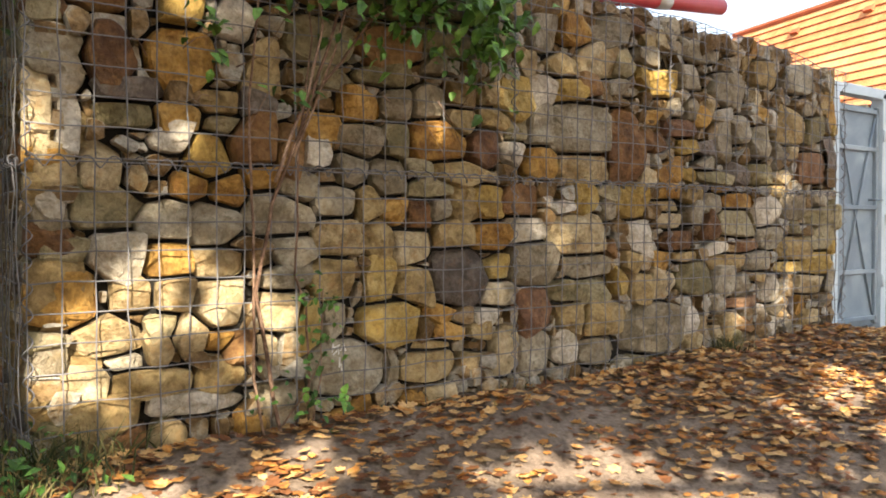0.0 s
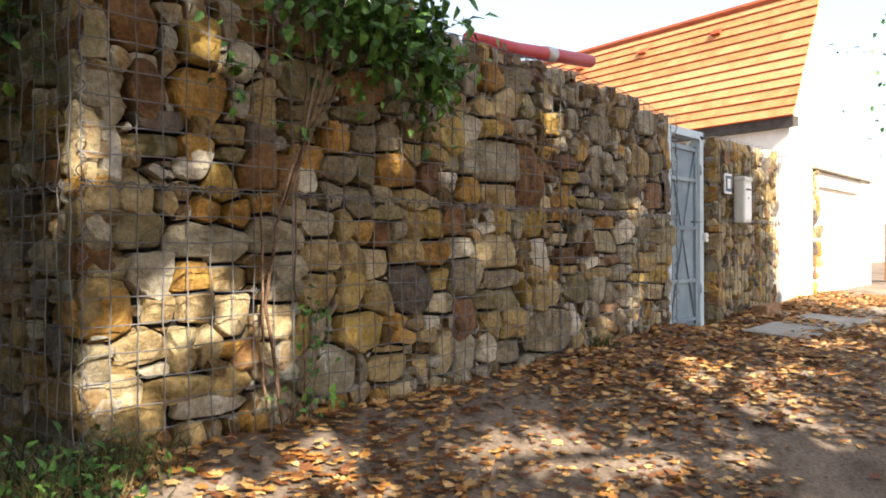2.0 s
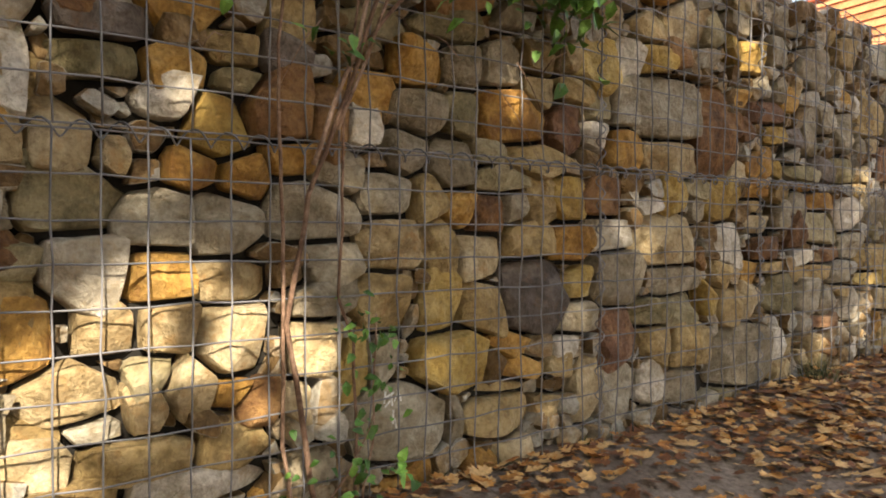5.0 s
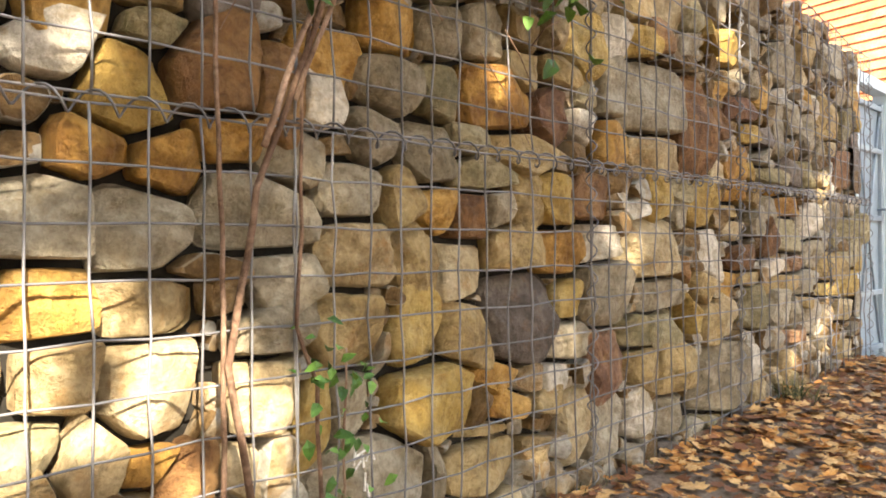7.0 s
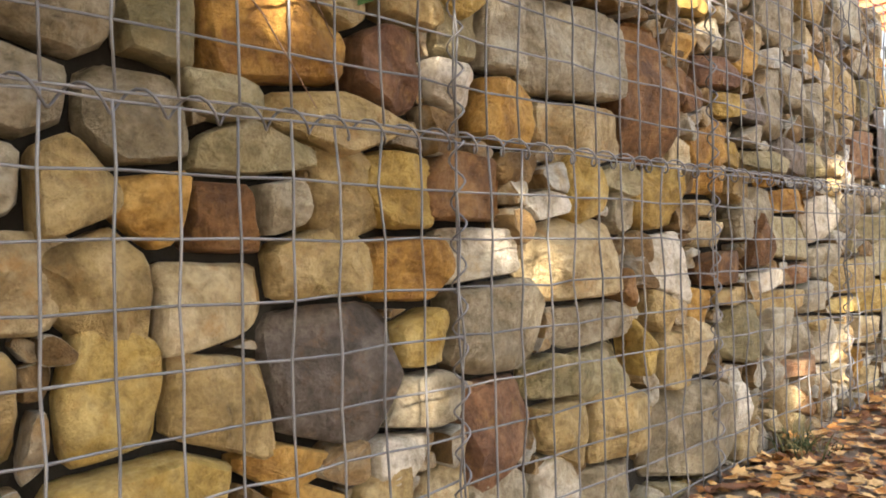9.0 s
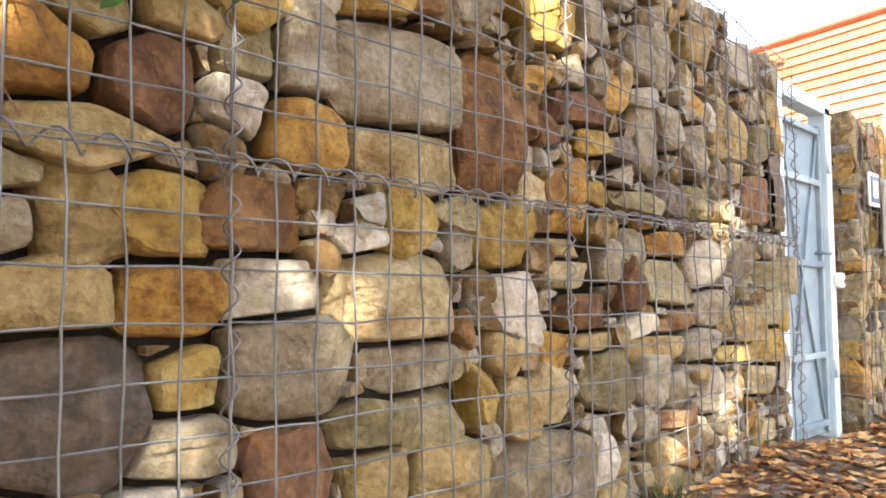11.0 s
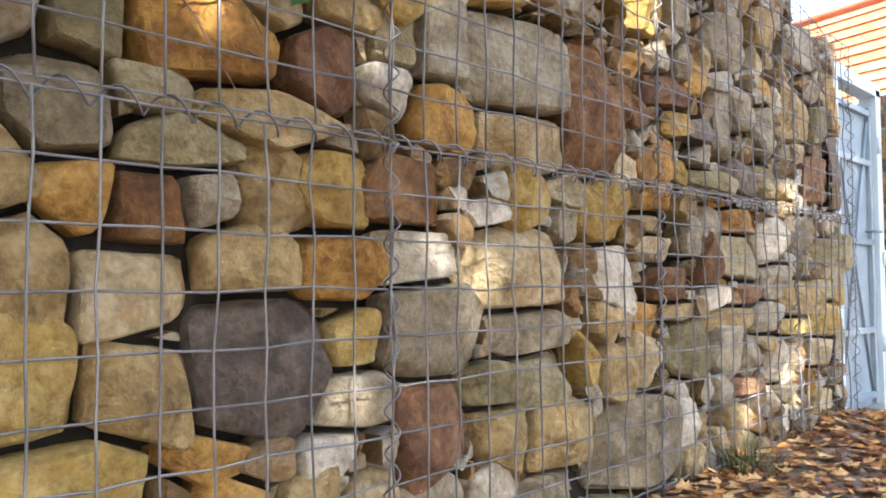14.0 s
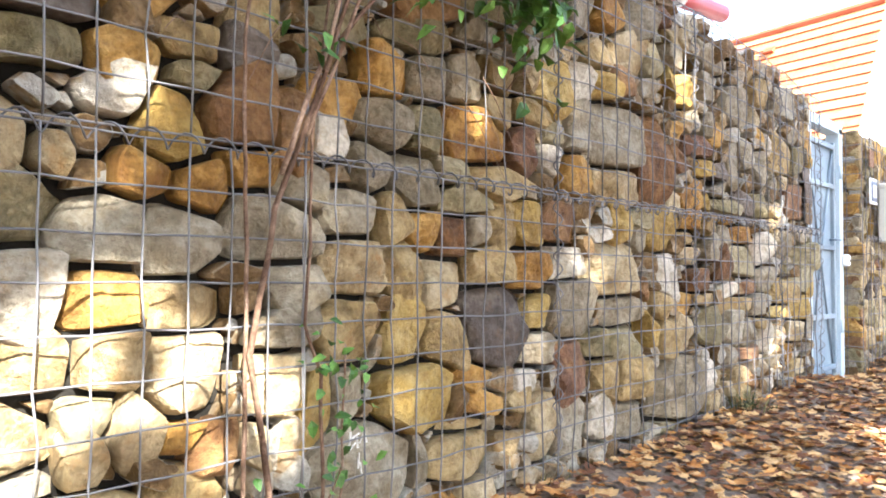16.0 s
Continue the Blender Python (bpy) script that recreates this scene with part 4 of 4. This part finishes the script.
for pts, r in zip(STEMS, (0.0085, 0.006, 0.005, 0.006, 0.007, 0.006, 0.004, 0.004)):
    fine = []
    for a, b in zip(pts, pts[1:]):
        for k in range(5):
            q = Vector(a).lerp(Vector(b), k / 5) - V0
            fine.append(q + Vector((noise.noise(q * 6), 0.3 * noise.noise(q * 7 + V0), 0)) * 0.012)
    v, f = tube(fine + [Vector(pts[-1]) - V0], r, 7, taper=0.6)
    mesh_object("stem", v, f, STEM, vine, smooth=True)
tv, tf = [], []
for k in range(46):
    p = Vector((prng.uniform(0.3, 1.9), -0.05, prng.uniform(1.2, 1.95)))
    d = Vector((prng.uniform(-.5, .5), -0.12, prng.uniform(-.6, .4)))
    tv, tf = tube([p - V0, p + d * 0.15 - V0, p + d * 0.33 + Vector((0, 0, -0.04)) - V0], 0.0022, 4, taper=0.5)
    mesh_object("twig", tv, tf, STEM, vine, "thin bare twig", smooth=True)
lv, lf = [], []
def sprig(center, spread, count, lo=0.035, hi=0.07):
    for _ in range(count):
        p = Vector(center) + Vector((prng.gauss(0, spread[0]), prng.gauss(0, spread[1]), prng.gauss(0, spread[2])))
        p.y = min(p.y, -0.03)
        l = prng.uniform(lo, hi)
        leaf_geo(p - V0, rand_dir(prng, 0.4), Vector((prng.uniform(-.4, .4), -0.6, 0.8)), l, l * 0.62, lv, lf)
for c, s, n, *size in (((0.93, -.09, .52), (.07, .03, .05), 30, .022, .045), ((0.93, -.08, .34), (.05, .03, .09), 26, .022, .045), ((0.86, -.09, .14), (.09, .03, .05), 26, .022, .045), ((1.0, -.1, .10), (.05, .02, .02), 9, .03, .06),
                ((1.5, -.12, 1.86), (.20, .08, .13), 480, .05, .10), ((1.15, -.10, 1.88), (.2, .07, .11), 230, .05, .095), ((0.75, -.09, 1.80), (.22, .05, .12), 110), ((1.78, -.12, 1.68), (.07, .05, .14), 110, .05, .09),
                ((1.62, -.10, 1.5), (.06, .03, .06), 14), ((0.55, -.08, 1.5), (.05, .03, .05), 12), ((0.83, -.08, 1.27), (.05, .02, .03), 9), ((0.50, -.07, 1.38), (.05, .02, .04), 8), ((1.25, -.1, 1.6), (.2, .04, .08), 50)):
    sprig(c, s, n, *size)
tagged(mesh_object("leaves", lv, lf, GREEN, vine, "fresh green leaves"), kind="stuff")

bush = thing("overhanging_bush", "green leafy shrub overhanging the shaded return wall", "shrub", at=(-0.1, 0.85, 1.75))
bv, bf = [], []
for k in range(16):
    d = Vector((prng.uniform(-.5, .2), prng.uniform(-.9, .9), prng.uniform(-.2, .5)))
    tube([Vector((0.2, 0, 0)), d * 0.5 + Vector((0.1, 0, 0.1)), d], 0.006, 5, bv, bf, taper=0.4)
mesh_object("branches", bv, bf, STEM, bush, smooth=True)
lv, lf = [], []
for k in range(1500):
    p = Vector((prng.gauss(-0.12, 0.16), prng.gauss(0, 0.28), prng.gauss(0.02, 0.2)))
    l = prng.uniform(0.04, 0.08)
    leaf_geo(p, rand_dir(prng, 0.4), Vector((-0.5, -.3, .8)), l, l * .6, lv, lf)
tagged(mesh_object("leaves", lv, lf, GREEN, bush, "dense green leaves"), kind="stuff")

# grass and weeds at the corner and along the foot of the wall
wv, wf = [], []
def tuft(cx, cy, r, count, h):
    for _ in range(count):
        x, y = prng.gauss(cx, r), prng.gauss(cy, r)
        y = min(y, -0.03) if x > -0.06 else y
        p = Vector((x, y, ground_z(x, y) - 0.01))
        d = Vector((prng.gauss(0, .35), prng.gauss(0, .35), 1)).normalized()
        hh = h * prng.uniform(0.5, 1.2)
        s = d.cross(Vector((prng.uniform(-1, 1), 1, 0))).normalized() * prng.uniform(0.002, 0.004)
        bend = Vector((prng.gauss(0, .3), prng.gauss(0, .3), -.15)) * hh
        b = len(wv)
        wv.extend([p - s, p + s, p + d * hh * .5 - s * .8, p + d * hh * .5 + s * .8, p + d * hh + bend])
        wf.extend([(b, b + 1, b + 3, b + 2), (b + 2, b + 3, b + 4)])
for a in ((-0.25, -0.18, 0.12, 160, .18), (-0.45, 0.1, .2, 220, .22), (0.0, -.15, .1, 200, .13), (-0.7, -.5, .3, 120, .09), (3.55, -.05, .05, 160, .13), (-0.35, .8, .3, 300, .2), (4.6, -1.3, .5, 500, .05), (6.3, -1.6, .6, 500, .06), (8.0, -1.9, .8, 500, .06), (2.0, -.06, .3, 40, .06)):
    tuft(*a)
tagged(mesh_object("grass_tufts", wv, wf, GRASS), "green and dry grass tufts at the foot of the wall", "grass", kind="stuff")
dv, df = [], []
for k in range(26):
    p = Vector((-0.40 + prng.gauss(0, .05), -0.02 + prng.gauss(0, .05), ground_z(-.4, 0)))
    d = Vector((prng.gauss(0, .35), prng.gauss(0, .35), 1)).normalized() * prng.uniform(.2, .38)
    tube([p, p + d * .6, p + d + Vector((prng.gauss(0, .07), prng.gauss(0, .07), -.04))], 0.0016, 4, dv, df, taper=.5)
tagged(mesh_object("dry_stalks", dv, df, GRASS), "pale dry weed stalks by the corner", "weeds", kind="stuff")

weed = thing("leafy_weed", "low dark green weeds by the wall corner", "weed", at=(-0.2, -0.2, ground_z(-0.2, -0.2)))
xv, xf = [], []
for _ in range(230):
    p = Vector((prng.gauss(0, .16), prng.gauss(0, .12), abs(prng.gauss(0.03, .07))))
    l = prng.uniform(.025, .055)
    leaf_geo(p, rand_dir(prng, -.3), Vector((0, -.3, 1)), l, l * .5, xv, xf)
tagged(mesh_object("leaves", xv, xf, GREEN, weed, "small dark green leaves"), kind="stuff")
sv, sf = [], []
for _ in range(24):
    p = Vector((prng.gauss(0, .1), prng.gauss(0, .08), -.02))
    tube([p, p + Vector((prng.gauss(0, .04), prng.gauss(0, .04), .12))], .002, 4, sv, sf, taper=.5)
tagged(mesh_object("stalks", sv, sf, GRASS, weed, "thin stalks"), kind="stuff")

# fallen leaves
lrng = random.Random(8)
lv, lf = [], []
def fallen(x, y, l):
    z = ground_z(x, y) + 0.006 + lrng.random() * 0.012
    a = lrng.uniform(0, 2 * math.pi)
    d = Vector((math.cos(a), math.sin(a), lrng.uniform(-.12, .2))).normalized()
    up = Vector((lrng.gauss(0, .22), lrng.gauss(0, .22), 1)).normalized()
    s = d.cross(up).normalized()
    n = s.cross(d)
    p = Vector((x, y, z))
    b = len(lv)
    k = lrng.uniform(-.3, .45)
    # five-lobed outline round a middle point
    lobes = [(0.0, 0.0), (0.18, 0.30), (0.30, 0.55), (0.48, 0.30), (0.72, 0.42), (0.76, 0.16), (1.0, 0.0)]
    pts = [(u, w) for u, w in lobes] + [(u, -w) for u, w in reversed(lobes[1:-1])]
    lv.append(p + d * l * .5 + n * l * k * .15)
    for u, w in pts:
        lv.append(p + d * l * u + s * l * w * lrng.uniform(.85, 1.1) + n * l * (abs(w) * k + (u - .5) ** 2 * k))
    m = len(pts)
    lf.extend([(b, b + 1 + i, b + 1 + (i + 1) % m) for i in range(m)])
count = 0
while count < 21000:
    x, y = lrng.uniform(-2.2, 9.5), -abs(lrng.gauss(0, 1.45)) - 0.01
    if y < -3.4:
        continue
    dens = 0.55 + 1.25 * noise.noise(Vector((x * 0.9, y * 1.3, 11))) + 0.5 * smoothstep(2.5, 4.0, x - y * 0.3) + 0.6 * math.exp(-((x - 0.5) / .8) ** 2) * math.exp(-((y + .3) / .6) ** 2) + 0.3 * math.exp(-(y / .12) ** 2)
    if lrng.random() > dens:
        continue
    fallen(x, y, lrng.triangular(0.022, 0.075, 0.04))
    count += 1
tagged(mesh_object("fallen_leaves", lv, lf, LEAF), "dry orange and brown maple leaves scattered on the soil", "leaves", kind="stuff")

# ---- trees behind the path whose crowns shade the wall ----
WALL_LIGHT = [(0.00, 1.20, 0.05, 0.13), (0.27, 0.71, 0.11, 0.09), (0.07, 0.54, 0.18, 0.17), (0.31, 0.58, 0.08, 0.06), (0.62, 0.52, 0.11, 0.17), (0.19, 0.35, 0.12, 0.07), (0.14, 0.21, 0.06, 0.04), (0.51, 0.08, 0.19, 0.05), (0.88, 0.40, 0.05, 0.05),
              (1.02, 1.11, 0.05, 0.06), (0.47, 1.63, 0.07, 0.08), (2.25, 0.86, 0.05, 0.03), (2.33, 0.74, 0.04, 0.10), (0.45, 1.12, 0.03, 0.03), (2.05, 1.43, 0.07, 0.05), (2.49, 1.63, 0.10, 0.06), (4.27, 0.38, 0.18, 0.07), (1.58, 1.24, 0.04, 0.06),
              (3.13, 1.59, 0.10, 0.09), (0.67, 1.59, 0.05, 0.05), (3.79, 0.32, 0.08, 0.10), (2.83, 0.70, 0.03, 0.07), (4.17, 1.06, 0.10, 0.10)]
GROUND_LIGHT = [(-0.28, 0.18, 0.11), (-0.11, -0.28, 0.11), (0.23, -0.10, 0.10), (0.31, -0.40, 0.11), (0.75, -0.22, 0.10), (0.76, -0.47, 0.09), (1.47, -0.58, 0.14), (1.81, -0.70, 0.15), (1.80, -1.01, 0.15),
                (2.11, -1.14, 0.16), (3.18, -0.83, 0.15), (3.32, -1.11, 0.19), (2.93, -1.45, 0.18), (2.44, -1.43, 0.15), (3.86, -0.38, 0.12), (4.15, -1.01, 0.18), (0.93, -0.06, 0.08), (1.86, -0.57, 0.12),
                (3.32, -0.63, 0.14), (3.83, -0.75, 0.19), (5.21, -0.86, 0.21), (3.32, -1.19, 0.18), (1.58, -0.56, 0.07), (8.43, -0.26, 0.30), (6.2, -1.4, .5), (6.4, -2.2, .6)]


def in_gap(p):
    """Whether sunlight that reaches a bright patch passes here."""
    q = p - SUN * (p.y / SUN.y)
    if q.x + 0.57 * q.z > 7.57:
        return True
    if q.z > ground_z(q.x, -0.02):
        return any(((q.x - a) / (c + 0.08)) ** 2 + ((q.z - b) / (d + 0.08)) ** 2 < 1 for a, b, c, d in WALL_LIGHT)
    q = p - SUN * ((p.z + 0.15) / SUN.z)
    return any((q.x - a) ** 2 + (q.y - b) ** 2 < (c + 0.13) ** 2 for a, b, c in GROUND_LIGHT)


trng = random.Random(21)
def shade_tree(x, y, spans, leaves):
    t = thing("shade_tree", "broad leafy roadside tree with a dense crown", "tree", at=(x, y, ground_z(x, y) - 0.1), group="roadside trees")
    o = Vector(t.location)
    v, f = tube([(0, 0, 0), (0.05, 0, 1.2), (0, 0.1, 2.6), (0.1, 0.1, 4.2), (0.1, 0.1, 6.5)], 0.22, 10, taper=0.3)
    mesh_object("trunk", v, f, BARK, t, smooth=True)
    bv, bf = [], []
    for k in range(9):
        a = k * 2.4
        z = 2.6 + 0.4 * k
        tube([(0.05, 0.1, z), (math.cos(a) * 0.9, math.sin(a) * 0.5, z + .5), (math.cos(a) * 2.0, math.sin(a) * .9, z + .9)], 0.06, 6, bv, bf, taper=.3)
    mesh_object("limbs", bv, bf, BARK, t, smooth=True)
    lv, lf = [], []
    for _ in range(leaves):
        p = Vector((trng.uniform(*spans[0]), trng.uniform(*spans[1]), trng.uniform(*spans[2])))
        if in_gap(p):
            continue
        leaf_geo(p - o, rand_dir(trng, .3), Vector((trng.uniform(-.6, .6), trng.uniform(-.6, .6), 1)), trng.uniform(.15, .24), trng.uniform(.12, .18), lv, lf)
    tagged(mesh_object("crown", lv, lf, GREEN, t, "dense green crown with small gaps"), kind="stuff")
for x, spans, n in ((-3.2, ((-6.0, -1.6), (-7.2, -5.0), (2.4, 7.6)), 10000), (0.6, ((-1.6, 2.2), (-7.2, -5.0), (2.4, 7.6)), 9000), (3.4, ((2.2, 4.8), (-7.2, -5.0), (2.4, 7.4)), 6000)):
    shade_tree(x, -6.1, spans, n)

# unseen leafy screen, added to block sky light from the return wall
hedge = thing("hedge", "tall dense leafy hedge added out of view to shade the return wall", "hedge", at=(-3.2, 1.6, ground_z(-3.2, 1.6) - 0.05))
hv, hf = [], []
for k in range(9):
    tube([(0, -4 + k * 0.8, -0.6), (0.1, -4 + k * 0.8, 1.5), (trng.uniform(-.3, .3), -4 + k * 0.8, 3.8)], 0.05, 6, hv, hf, taper=.3)
mesh_object("stems", hv, hf, BARK, hedge, smooth=True)
lv, lf = [], []
for _ in range(14000):
    p = Vector((trng.gauss(0, .55), trng.uniform(-4.8, 3.2), trng.uniform(0.05, 4.8)))
    leaf_geo(p, rand_dir(trng, .3), Vector((trng.uniform(-.6, .6), trng.uniform(-.6, .6), 1)), .2, .15, lv, lf)
tagged(mesh_object("foliage", lv, lf, GREEN, hedge, "dense dark green leaves"), kind="stuff")

# ---- a thin tree far off ----
ft = thing("distant_tree", "thin distant tree with sparse autumn leaves", "tree", at=(40, 4.4, -0.5))
v, f = tube([(0, 0, 0), (0.1, 0, 4), (0, .1, 9), (.2, 0, 13)], .10, 8, taper=.2)
mesh_object("trunk", v, f, BARK, ft, smooth=True)
lv, lf = [], []
for _ in range(110):
    p = Vector((trng.gauss(0, 1.6), trng.gauss(-.5, 1.8), trng.gauss(9, 2.6)))
    leaf_geo(p, rand_dir(trng), Vector((0, 0, 1)), .28, .18, lv, lf)
tagged(mesh_object("crown", lv, lf, GREEN, ft, "sparse crown"), kind="stuff")
